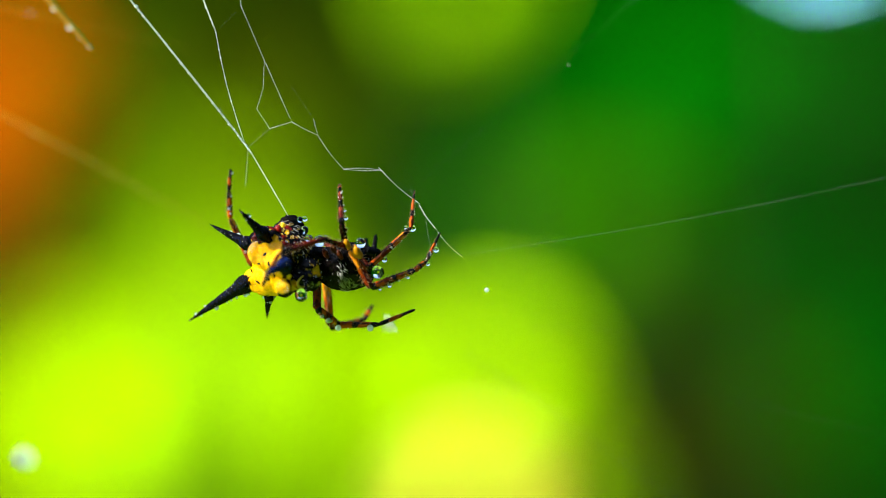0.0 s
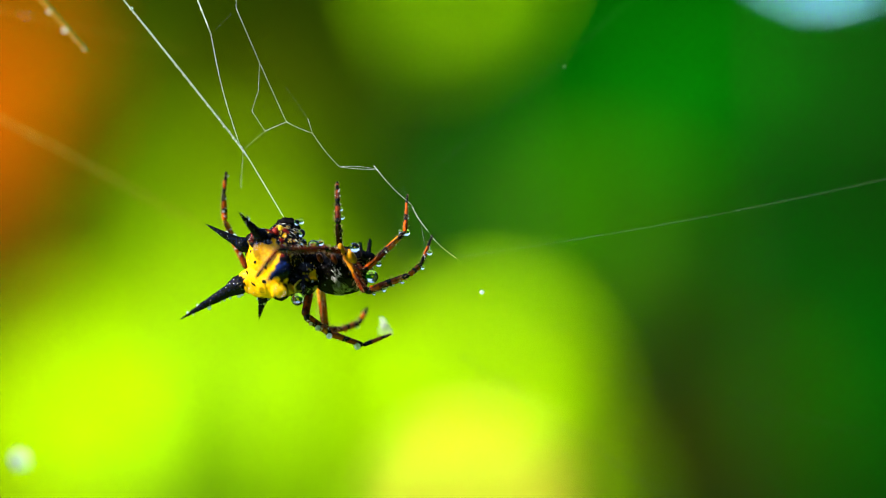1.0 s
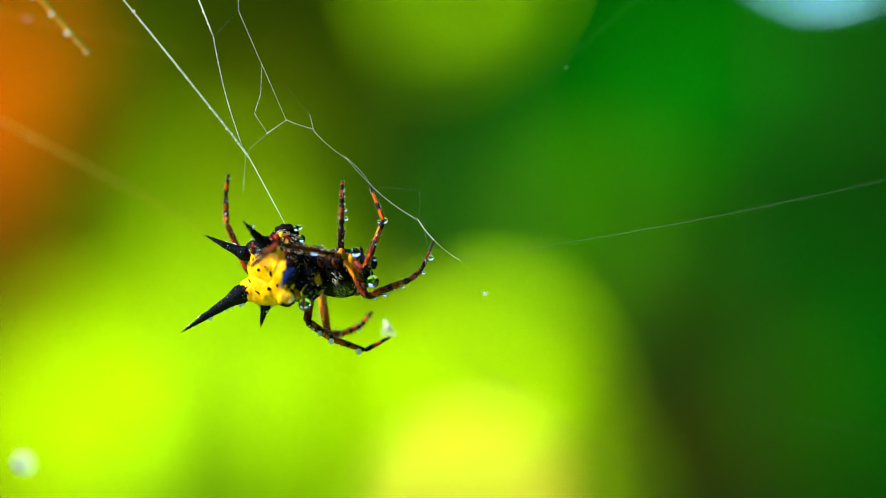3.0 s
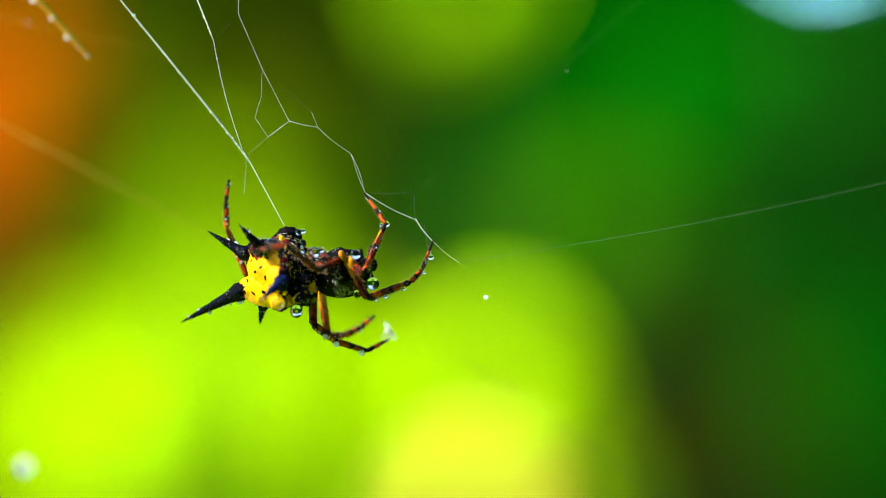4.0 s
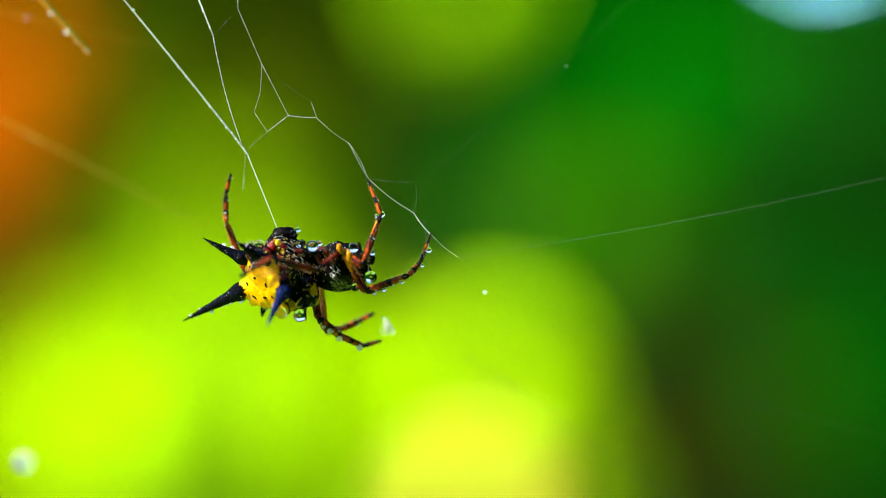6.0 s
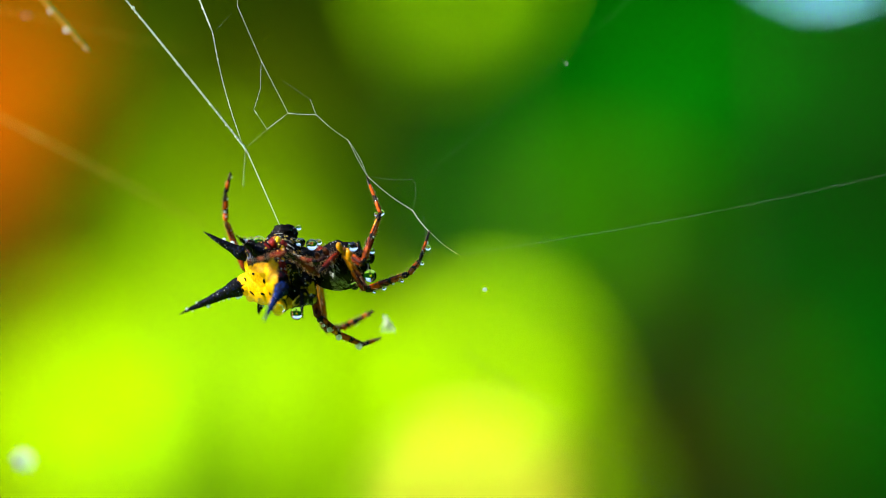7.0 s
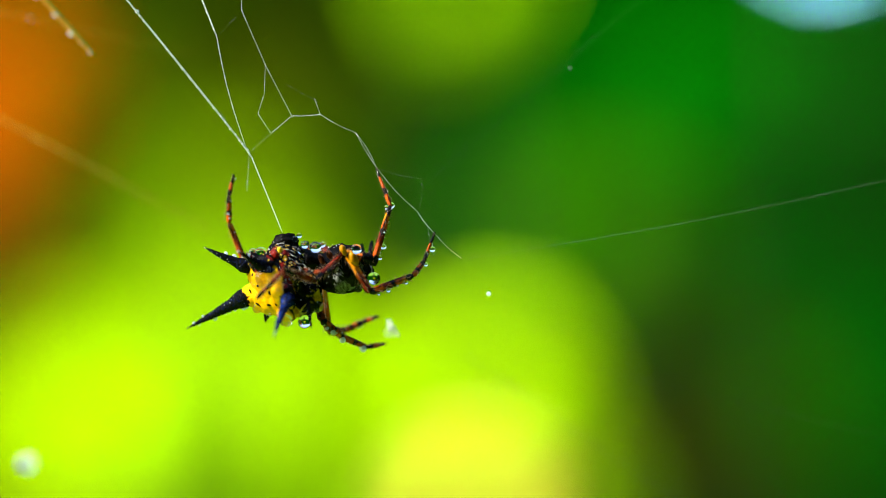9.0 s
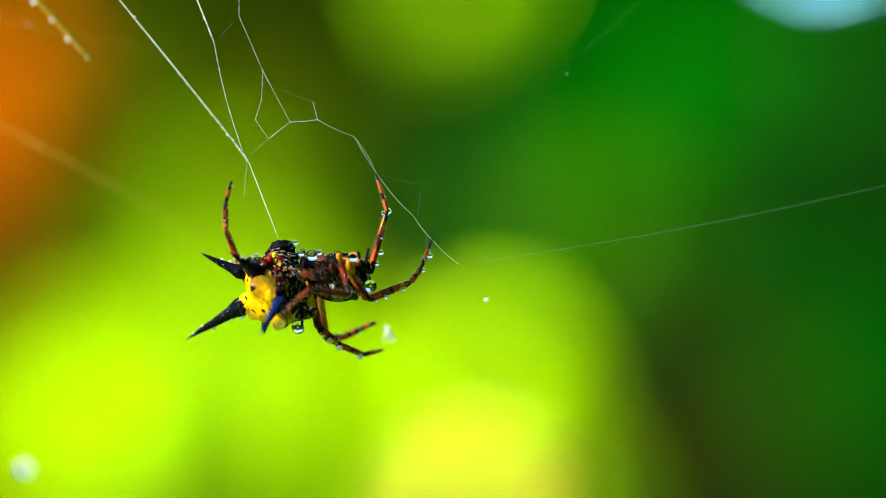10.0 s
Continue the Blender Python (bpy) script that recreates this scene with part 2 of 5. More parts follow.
RED_SPOTS = [((2.33, 0.56, -0.22), 0.4), ((2.5, 0.1, -0.15), 0.3), ((1.7, 1.2, -0.4), 0.3)]
YELLOW_SPOTS = [((2.6, -1.8, -1.85), 0.4), ((2.17, -0.2, 0.75), 0.26), ((2.1, 0.9, -0.5), 0.14), ((1.5, 1.5, -0.9), 0.16), ((2, -2.25, 0.7), 0.55), ((1.89, -2.29, -0.17), 0.4), ((2.65, -1.46, -2.08), 0.2), ((2.64, -1, -0.75), 0.18), ((2.76, -0.53, -0.32), 0.2), ((2.27, -2.34, -0.7), 0.2), ((2.34, -1.84, 0.15), 0.3)]
YEL, YEL2, BLK, RED = (0.60, 0.27, 0.0005), (0.84, 0.47, 0.001), (0.003, 0.002, 0.0018), (0.11, 0.006, 0.002)
PLATE_X, PLATE_Y = Vector((0.576, -0.321, -0.752)), Vector((0.110, 0.942, -0.317))
PLATE = [(-1.80, 0.55), (-1.35, 0.95), (-0.75, 0.62), (-0.25, 0.95), (0.30, 1.45), (0.80, 0.95), (1.15, 0.35), (1.05, -0.35), (0.85, -0.75),
         (1.25, -1.7), (0.9, -2.6), (-2.6, -2.5), (-1.75, -1.75), (-1.60, -1.25), (-2.35, -0.9), (-2.0, -0.2)]  # outline of the yellow field


def inside(u, v, ring):
    hit = False
    for (a, b), (c, d) in zip(ring, ring[1:] + ring[:1]):
        if (b > v) != (d > v) and u < (c - a) * (v - b) / (d - b) + a:
            hit = not hit
    return hit


def shell_tint(p):
    """Colour of the skin at p (mm): yellow back, black about the spines, dark belly with yellow flecks."""
    wob = noise.noise(p * 1.3) * 0.35 + noise.noise(p * 3.1) * 0.15
    near = min((p - Vector(b)).length / q for (b, _, _, _, _), q in zip(SPINES, (0.85, 0.6, 0.62, 0.72, 0.7, 0.5)))
    if p.z > -0.75 + wob and inside(p.dot(PLATE_X) + 0.22 * noise.noise(p * 2.4), p.dot(PLATE_Y) + 0.22 * noise.noise(p * 2.4 + Vector((9, 3, 1))), PLATE):
        if near < 1.0 + wob * 1.4:
            return BLK
        f = 0.5 + 0.7 * noise.noise(p * 0.9 + Vector((3, 1, 2))) + 0.45 * noise.noise(p * 4.3)
        f = max(0.0, min(1.0, f))
        return tuple(a + (b - a) * f for a, b in zip(YEL, YEL2))
    if p.z > -1.3 and p.y > 0.0 and noise.noise(p * 2.3 + Vector((7, 0, 4))) > 0.27:
        return RED
    for spot, r in RED_SPOTS:
        if (p - Vector(spot)).length < r * (1 + 1.5 * wob):
            return RED
    for spot, r in YELLOW_SPOTS:
        if (p - Vector(spot)).length < r * (1 + wob):
            return YEL2
    line = abs(noise.noise(Vector((p.x * 2.8, p.y * 2.0, p.z * 2.8)) + Vector((1, 5, 2))))
    if line < 0.035 and noise.noise(p * 2.1) > 0.15:
        return (0.50, 0.36, 0.03)
    return BLK


def make_abdomen():
    bm = bmesh.new()
    layer = bm.verts.layers.float_color.new("tint")
    bmesh.ops.create_icosphere(bm, subdivisions=6, radius=1)
    for v in bm.verts:
        d = v.co.normalized()
        p = HEART + d * reach(d)
        dent = 0.05 * noise.noise(p * 1.8) + 0.025 * noise.noise(p * 5)
        tint = shell_tint(p)
        if tint[1] < 0.2 and p.z < 0.3:  # folds of the dark belly
            dent += 0.16 * abs(noise.noise(Vector((p.x * 1.2, p.y * 3.6, p.z * 1.6)))) + 0.05 * noise.noise(p * 8)
        v.co = (p + d * dent) * MM
        v[layer] = (*tint, 1)
    return part("abdomen", bm, SHELL, spider, "glossy yellow back plate spotted black, dark flecked belly")


def curved_spine(base, tip, r, mat, label, parent):
    bm = bmesh.new()
    a, b = vec(base), vec(tip)
    bend = (b - a).cross(Vector((0, 0, 1))).normalized().cross(b - a) * 0.012
    sunk = 1.0 * MM / (b - a).length  # the root lies under the skin
    pts, rad = [], []
    for i in range(25):
        u = i / 24 * (1 + sunk) - sunk
        pts.append(a.lerp(b, u) + bend * math.sin(math.pi * max(0, u)))
        rad.append(r * MM * ((1 - max(0, u)) ** 0.85 * 0.9 + 2.6 * max(0, 0.26 - abs(u)) ** 1.5 + 0.02) * (1 - 0.5 * max(0, -u / sunk) ** 2) * (1 + 0.10 * noise.noise(Vector((u * 9, r * 7, 0)))))
    tube(bm, pts, rad, 14)
    for v in bm.verts:
        v.co += Vector(noise.noise_vector(v.co * 4200)) * 0.035 * MM
    for k in range(46):  # fine granules
        u = rng.uniform(0.05, 0.9)
        i = int(u * 24)
        ang = rng.uniform(0, 6.28)
        d = (b - a).normalized()
        side = d.orthogonal().normalized()
        q = pts[i] + (side * math.cos(ang) + d.cross(side) * math.sin(ang)) * rad[i]
        ball(bm, q, 0.045 * MM, 1)
    ob = part("spine", bm, mat, parent, label)
    wet = bmesh.new()
    for k in range(18):
        i, ang = rng.randrange(6, 24), rng.uniform(0, 6.28)
        d = (b - a).normalized()
        side = d.orthogonal().normalized()
        ball(wet, pts[i] + (side * math.cos(ang) + d.cross(side) * math.sin(ang)) * rad[i] * 1.04, rng.uniform(0.012, 0.04) * MM, 1)
    part("dew_speck", wet, DEW, ob, "tiny specks of dew, coloured white for sparkle")["kind"] = "stuff"
    return ob


abdomen = make_abdomen()
for base, tip, r, mat, label in SPINES:
    curved_spine(base, tip, r, mat, label, abdomen)


def skin(x, y, up=1):
    """Point of the back (or belly) above (x, y) in abdomen space, and the way outwards."""
    lo = Vector((x, y, 3.5 * up)) - HEART
    for _ in range(12):
        d = lo.normalized()
        s = d * reach(d)
        lo = Vector((x - HEART.x, y - HEART.y, s.z))
    return HEART + lo, lo.normalized()


def make_sigilla():
    """Dark sunken spots in rows on the back."""
    spots = [(-1.9, 0.35, .27), (-1.2, 0.95, .2), (-0.2, 1.0, .17), (-1.3, -0.4, .24), (0.1, 0.15, .2),
             (1.1, -0.4, .22), (-1.7, -1.15, .24), (-0.7, -1.35, .3), (0.45, -1.4, .3), (1.35, -1.3, .26), (0.9, 0.4, .17)]
    for x, y, r in spots:
        p, d = skin(x, y)
        bm = bmesh.new()
        m = Matrix.Translation(p * MM) @ d.to_track_quat("Z", "Y").to_matrix().to_4x4() @ Matrix.Rotation(rng.uniform(0, 3), 4, "Z")
        bmesh.ops.create_icosphere(bm, subdivisions=2, radius=1, matrix=m @ Matrix.Diagonal((r * MM * 0.95, r * MM * 0.55, 0.06 * MM, 1)))
        part("sigillum", bm, SPOT, abdomen)


make_sigilla()


def make_spinneret():
    """Black ringed spinning tube on the belly, open end upward, with a wrinkled skirt."""
    bm = bmesh.new()
    a, b = vec((0.31, 0.9, -1.63)), vec((-0.17, 2.57, -2.29))
    pts, rad = [], []
    for i in range(21):
        u = i / 20
        pts.append(a.lerp(b, u))
        rad.append(MM * (1.15 - 0.35 * u + 0.08 * math.sin(u * 19) - (0.35 if i == 20 else 0)))
    tube(bm, pts, rad, 28)
    for v in bm.verts:
        v.co += Vector(noise.noise_vector(v.co * 2600)) * 0.10 * MM
    for k in range(7):
        ang = k * 0.9
        d = (b - a).normalized()
        s = d.orthogonal().normalized()
        q = b + (s * math.cos(ang) + d.cross(s) * math.sin(ang)) * 0.5 * MM
        tube(bm, [q - d * 0.3 * MM, q + d * 0.04 * MM, q + d * 0.1 * MM], [0.3 * MM, 0.24 * MM, 0.08 * MM], 8)
    part("spinneret", bm, BLACK, abdomen, "black ringed spinning tube")
    bm = bmesh.new()
    ball(bm, vec((0.98, 1.82, -0.5)), 0.34 * MM, 3, (1, 1.2, 0.8))
    part("red_patch", bm, make_plain("red_patch", (0.22, 0.012, 0.006), 0.2), abdomen, "glossy dark red swelling")
    bm = bmesh.new()
    ball(bm, vec((1.05, 2.05, -0.95)), 0.24 * MM, 3, (0.9, 1.3, 0.8))
    part("yellow_patch", bm, make_plain("yellow_patch", (0.85, 0.55, 0.01), 0.3), abdomen, "small yellow patch")


make_spinneret()


def make_lung_cover():
    """Glossy black oval plate on the flank with a yellow rim round its upper edge."""
    place = Vector((2.3, -2.15, -0.95))
    turn = (place - HEART).to_track_quat("Z", "Y").to_matrix().to_4x4()
    m = Matrix.Translation(place * MM) @ turn
    bm = bmesh.new()
    bmesh.ops.create_icosphere(bm, subdivisions=3, radius=1, matrix=m @ Matrix.Diagonal((0.42 * MM, 0.6 * MM, 0.2 * MM, 1)))
    part("lung_cover", bm, BLACK, abdomen, "glossy black oval plate")
    bm = bmesh.new()
    arc = [m @ vec((0.5 * math.cos(a), 0.68 * math.sin(a), 0.04)) for a in (0.2 + 4.2 * i / 24 for i in range(25))]
    tube(bm, arc, [MM * (0.03 + 0.05 * math.sin(math.pi * i / 24)) for i in range(25)], 7)
    part("rim", bm, DASH, abdomen, "pale yellow rim of the oval plate")


make_lung_cover()

# dew on the abdomen
for x, y, r in [(-0.9, -1.55, 0.34), (-1.9, -1.25, 0.24), (0.1, -1.8, 0.24), (-0.4, 0.3, 0.16)]:
    p, d = skin(x, y)
    droplet(abdomen, p + d * r * 0.45, r, 4, None, DOME)
for place, r in [((2.18, -3.13, -0.44), 0.46), ((2.85, -2.35, -1.52), 0.42), ((-0.46, 2.02, -0.22), 0.5), ((-1.04, 2.17, 0.04), 0.34),
                 ((-0.13, 1.73, 0.92), 0.22), ((0.7, 2.37, -2.96), 0.2), ((0.95, 2.34, -2.43), 0.22), ((1.28, 1.5, -2.41), 0.3),
                 ((-6.20, -2.11, 3.75), 0.07), ((-5.94, -2.31, 3.49), 0.05), ((-5.52, -1.77, 3.22), 0.07), ((-4.91, -2.10, 2.68), 0.11), ((-4.20, -1.91, 2.12), 0.05),
                 ((-3.91, -1.84, 1.90), 0.06), ((-3.56, -1.78, 1.62), 0.07), ((-3.01, -1.75, 1.17), 0.12), ((-2.81, -1.74, 1.01), 0.08), ((-2.22, -2.29, 0.16), 0.08),
                 ((-1.88, -2.74, -0.07), 0.08), ((-1.52, -2.49, -0.28), 0.07), ((2.01, 3.14, 2.03), 0.16), ((-2.1, 2.7, 1.61), 0.1), ((-1.68, 2.36, 1.26), 0.12)]:
    spine = place[0] < -1.4
    droplet(abdomen, place, r * (1.5 if spine else 1), 4 if r > 0.3 else 3, True if spine else None)
droplet(abdomen, (2.32, -2.39, 0.97), 0.44, 4, None, DOME)
bead = droplet(abdomen, (0.76, 0.54, 1.3), 0.85, 5, None, WATER)


def make_belly_marks():
    """Fine pale dashes on the dark belly, and tiny specks of dew over the skin."""
    r_ = random.Random(31)
    silver = []
    bm = bmesh.new()
    for k in range(700):
        d = Vector((r_.gauss(0, 1), r_.gauss(0, 1), r_.gauss(0, 1))).normalized()
        p = HEART + d * reach(d)
        if p.z > -0.3 or p.x < -0.6 or noise.noise(p * 1.1) < -0.15:
            continue
        side = d.cross(Vector((0.3, 1, 0.2))).normalized()
        run = (d.cross(side) + side * r_.uniform(-0.6, 0.6)).normalized() * r_.uniform(0.05, 0.14)
        q = p + d * 0.02
        tube(bm, [(q - run) * MM, (q + d * 0.012) * MM, (q + run) * MM], [0.012 * MM, 0.034 * MM, 0.012 * MM], 5)
    # Pale lines added in place of the silvery shine along belly wrinkles.
    for k in range(520):
        d = Vector((r_.gauss(0, 1), r_.gauss(0, 1), r_.gauss(0, 1))).normalized()
        p = HEART + d * reach(d)
        if p.z > -0.9 or p.x < -0.4 or p.y < -0.6:
            continue
        way = Vector((0.26, -0.95, -0.2)) + Vector(noise.noise_vector(p * 2.6)) * 1.1 + Vector((r_.gauss(0, 0.3), r_.gauss(0, 0.3), r_.gauss(0, 0.3)))
        pts = []
        for i in range(5):
            pts.append((p + d * (0.1 + 0.03 * i)) * MM)
            p = p + (way - d * way.dot(d)).normalized() * 0.11
            way += Vector(noise.noise_vector(p * 2)) * 0.5
        silver.append(pts)
    part("pale_dash", bm, DASH, abdomen, "fine pale yellow dashes")["kind"] = "stuff"
    bm = bmesh.new()
    for k in range(420):
        d = Vector((r_.gauss(0, 1), r_.gauss(0, 1), r_.gauss(0, 1))).normalized()
        p = HEART + d * reach(d)
        if p.z > 0.1:
            continue
        ball(bm, (p + d * 0.01) * MM, r_.uniform(0.02, 0.065) * MM, 1)
    fine = bmesh.new()
    for pts in silver:
        tube(fine, pts, [0.003 * MM, 0.007 * MM, 0.009 * MM, 0.007 * MM, 0.002 * MM], 4)
    part("hair", fine, HAIR, abdomen, "fine silvery lines standing in for shiny belly wrinkles")["kind"] = "stuff"
    part("dew_speck", bm, DEW, abdomen, "tiny specks of dew, coloured white for sparkle")["kind"] = "stuff"


make_belly_marks()

# ---- fore body ----
def make_thorax():
    bm = bmesh.new()
    ball(bm, vec((0, 0, 0)), MM, 5, (2.1, 1.75, 1.72))
    for v in bm.verts:
        p = v.co / MM
        lift = 0.28 * math.exp(-((p.x - 1.3) ** 2 + (p.z + 0.6) ** 2) / 0.8)
        lumps = 0.22 * max(0, p.z) / 1.7 * abs(noise.noise(p * 1.7 + Vector((2, 0, 0))))
        v.co *= 1 + lift * 0.4 + lumps + 0.06 * noise.noise(p * 1.4) + 0.02 * noise.noise(p * 6)
        if p.x < -0.4 and p.z > 0:  # falls away to the waist
            v.co.z *= 1 - 0.32 * min(1, (-0.4 - p.x) / 0.9)
    return part("carapace", bm, BLACK, spider, "black hairy fore body")


carapace = make_thorax()


def make_hair():
    """Short pale hairs that lie back over the fore body."""
    bm = bmesh.new()
    for k in range(3600):
        a, h = rng.uniform(0, 6.28), rng.uniform(-1, 1)
        d = Vector((math.sqrt(1 - h * h) * math.cos(a), math.sqrt(1 - h * h) * math.sin(a), h))
        if d.y > 0.5 or d.x < -0.25 or d.z > 0.35 or noise.noise(d * 2.2) < -0.05:
            continue
        p = Vector((d.x * 2.15, d.y * 1.75, d.z * 1.65)) * 1.01
        lie = Vector((0.6, -0.1, -0.6)) + Vector(noise.noise_vector(p * 1.3)) * 0.9
        lie = ((lie - d * lie.dot(d)).normalized() + d * 0.12).normalized()
        ln = rng.uniform(0.2, 0.5)
        tube(bm, [p * MM, (p + lie * ln * 0.6 + d * 0.04) * MM, (p + lie * ln) * MM], [0.011 * MM, 0.009 * MM, 0.003 * MM], 3)
    part("hair", bm, HAIR, carapace, "short pale hairs")["kind"] = "stuff"


make_hair()


def make_specks():
    r_ = random.Random(17)
    bm = bmesh.new()
    for k in range(80):
        d = Vector((r_.gauss(0, 1), r_.gauss(0, 1), r_.gauss(0, 1))).normalized()
        if d.y > 0.4:
            continue
        p = Vector((d.x * 2.1, d.y * 1.75, d.z * 1.72)) * (1.02 + 0.08 * max(0, d.z))
        ball(bm, p * MM, r_.uniform(0.015, 0.045) * MM, 1)
    part("dew_speck", bm, DEW, carapace, "tiny specks of dew, coloured white for sparkle")["kind"] = "stuff"


make_specks()


def make_mouthparts():
    for a, b, r in [((1.54, -1.6, 0.77), (2.61, -1.3, 0.37), 0.42), ((1.47, 0.5, 0.28), (2.2, 0.5, -0.53), 0.42)]:
        bm = bmesh.new()
        pa, pb = vec(a), vec(b)
        tube(bm, [pa.lerp(pb, i / 8) for i in range(9)], [r * MM * (0.55 + 0.5 * math.sin(0.4 + 2.4 * i / 8)) for i in range(9)], 14)
        part("palp", bm, BLACK, spider, "stout black palp")
    for a, b in [((1.53, 2.5, 0.75), (1.4, 4, 1.64)), ((2.03, 2, 0.67), (2.17, 2.8, 1.89))]:
        bm = bmesh.new()
        pa, pb = vec(a), vec(b)
        tube(bm, [pa.lerp(pb, i / 8) for i in range(9)], [MM * (0.2 - 0.08 * i / 8 - (0.07 if i == 8 else 0)) for i in range(9)], 10)
        part("far_leg", bm, BLACK, spider, "black folded leg on the far flank")
    for place, r, mat, label in [((0.23, -1.8, 1.2), 0.36, COXA, "golden leg joint"), ((0.95, -1.75, 0.62), 0.5, COXA, "golden leg joint"),
                                 ((-0.75, -1.6, 0.9), 0.36, BROWN, "brown leg joint"), ((-0.3, -1.75, 0.45), 0.34, BROWN, "brown leg joint"), ((-1.3, -1.45, 0.55), 0.34, BROWN, "brown leg joint")]:
        bm = bmesh.new()
        ball(bm, vec(place), r * MM, 3, (0.62, 0.8, 1.2))
        bmesh.ops.rotate(bm, verts=bm.verts, cent=vec(place), matrix=Matrix.Rotation(radians(-28), 3, "Y"))
        for v in bm.verts:
            v.co += Vector(noise.noise_vector(v.co * 2500)) * 0.06 * MM
        part("coxa", bm, mat, spider, label)
    bm = bmesh.new()  # waist between fore body and abdomen
    pa, pb = vec((-2.59, -0.5, 0.4)), vec((-0.59, -0.2, 0.2))
    tube(bm, [pa.lerp(pb, i / 8) for i in range(9)], [MM * (1.0 - 0.3 * math.sin(math.pi * i / 8)) for i in range(9)], 16)
    part("waist", bm, BLACK, spider)


make_mouthparts()
for place, r in [((1.16, -2.2, 1.29), 0.37), ((2.38, -1.6, -0.78), 0.46), ((-1.75, -1.7, 1.42), 0.42), ((-2.5, -1.4, 1.6), 0.3), ((1.28, -1, -1.51), 0.3),
                 ((1.51, -0.8, -1.27), 0.22), ((-1.29, -0.8, 1.61), 0.24), ((0.87, -1.9, -0.5), 0.16)]:
    droplet(spider, place, r, 4 if r > 0.3 else 3)

# ---- legs ----
ORANGE, RUST, SOOT, GOLD = (0.42, 0.066, 0.0005), (0.15, 0.014, 0.0005), (0.003, 0.002, 0.002), (0.62, 0.21, 0.003)


def band_tint(bands):
    """Banded colour along a joint, with ragged edges and dark streaks down its length."""
    def tint(u, ang=0.0):
        q = Vector((math.cos(ang), math.sin(ang), u * 2.2 + len(bands)))
        u += 0.07 * noise.noise(q * 2.1)
        dark = noise.noise(Vector((math.cos(ang) * 1.3, math.sin(ang) * 1.3, u * 1.6 + 5 * len(bands))))
        for end, c in bands:
            if u <= end:
                break
        fleck = noise.noise(Vector((math.cos(ang) * 3.5, math.sin(ang) * 3.5, u * 9 + 3 * len(bands))))
        f = 0.04 if dark > 0.22 or fleck > 0.5 else 0.35 if dark > 0.1 or fleck > 0.36 else 1.0 if dark > -0.25 else 1.4
        return tuple(x * f for x in c)
    return tint


FEMUR = band_tint([(0.05, SOOT), (0.5, GOLD), (0.62, ORANGE), (1, RUST)])
LOWER = band_tint([(0.1, SOOT), (0.4, GOLD), (0.85, (0.52, 0.075, 0.002)), (1, RUST)])
DUSK = band_tint([(1, (0.014, 0.004, 0.002))])
REDDISH = band_tint([(0.2, (0.05, 0.004, 0.001)), (0.5, (0.15, 0.011, 0.0008)), (0.75, (0.08, 0.006, 0.001)), (1, SOOT)])
MAROON = band_tint([(0.25, SOOT), (0.6, (0.085, 0.007, 0.0005)), (0.8, (0.2, 0.03, 0.002)), (1, SOOT)])
TIBIA = band_tint([(0.1, SOOT), (0.3, ORANGE), (0.48, RUST), (0.58, SOOT), (0.74, ORANGE), (0.84, GOLD), (1, SOOT)])
META = band_tint([(0.3, ORANGE), (0.45, SOOT), (0.75, ORANGE), (1, SOOT)])
TARSUS = band_tint([(0.3, SOOT), (0.6, ORANGE), (1, SOOT)])


def segment(name, length, r0, r1, tint, parent, hairs=26):
    """One leg joint along its own z, swollen towards its far end, with bristles."""
    bm = bmesh.new()
    layer = bm.verts.layers.float_color.new("tint")
    n = 44
    pts = [Vector((0, 0, length * MM * i / n)) for i in range(n + 1)]
    rad = []
    for i in range(n + 1):
        u = i / n
        swell = 1 + 0.10 * math.sin(math.pi * u) + 0.10 * math.exp(-((u - 0.95) / 0.06) ** 2) + 0.04 * noise.noise(Vector((u * 6, length, r0)))
        end = min(1, 0.55 + 6 * min(u, 1 - u))
        rad.append((r0 + (r1 - r0) * u) * MM * swell * end)
    tube(bm, pts, rad, 18, tint, layer)
    for k in range(hairs):
        u, ang = rng.uniform(0.03, 0.98), rng.uniform(0, 6.28)
        d = Vector((math.cos(ang), math.sin(ang), 0))
        q = Vector((0, 0, u * length * MM)) + d * rad[int(u * n)] * 0.95
        ln = rng.uniform(0.7, 1.7) * rad[int(u * n)]
        lay = (d + Vector((0, 0, 0.8))).normalized()
        tube(bm, [q, q + lay * ln * 0.6, q + lay * ln], [0.008 * MM, 0.007 * MM, 0.002 * MM], 3, lambda u, ang: (0.40, 0.26, 0.13), layer)
    return part(name, bm, LEG, parent)


def fabrik(joints, lengths, root, goal):
    """Bend a chain of fixed lengths from root towards goal."""
    pts = [p.copy() for p in joints]
    pts = [p + (root - joints[0]) for p in pts]
    for _ in range(40):
        pts[-1] = goal.copy()
        for i in range(len(pts) - 2, -1, -1):
            pts[i] = pts[i + 1] + (pts[i] - pts[i + 1]).normalized() * lengths[i]
        pts[0] = root.copy()
        for i in range(1, len(pts)):
            pts[i] = pts[i - 1] + (pts[i] - pts[i - 1]).normalized() * lengths[i - 1]
    return pts


MOVES = []  # (object, rows) to key at the end


def bone_pose(a, b, rest):
    """Pose at a (mm) with z towards b, turned from the rest pose by the shortest way."""
    way = (b - a).normalized()
    z = rest.to_3x3() @ Vector((0, 0, 1))
    q = z.rotation_difference(way) @ rest.to_quaternion()
    return Matrix.LocRotScale(a * MM, q, None)


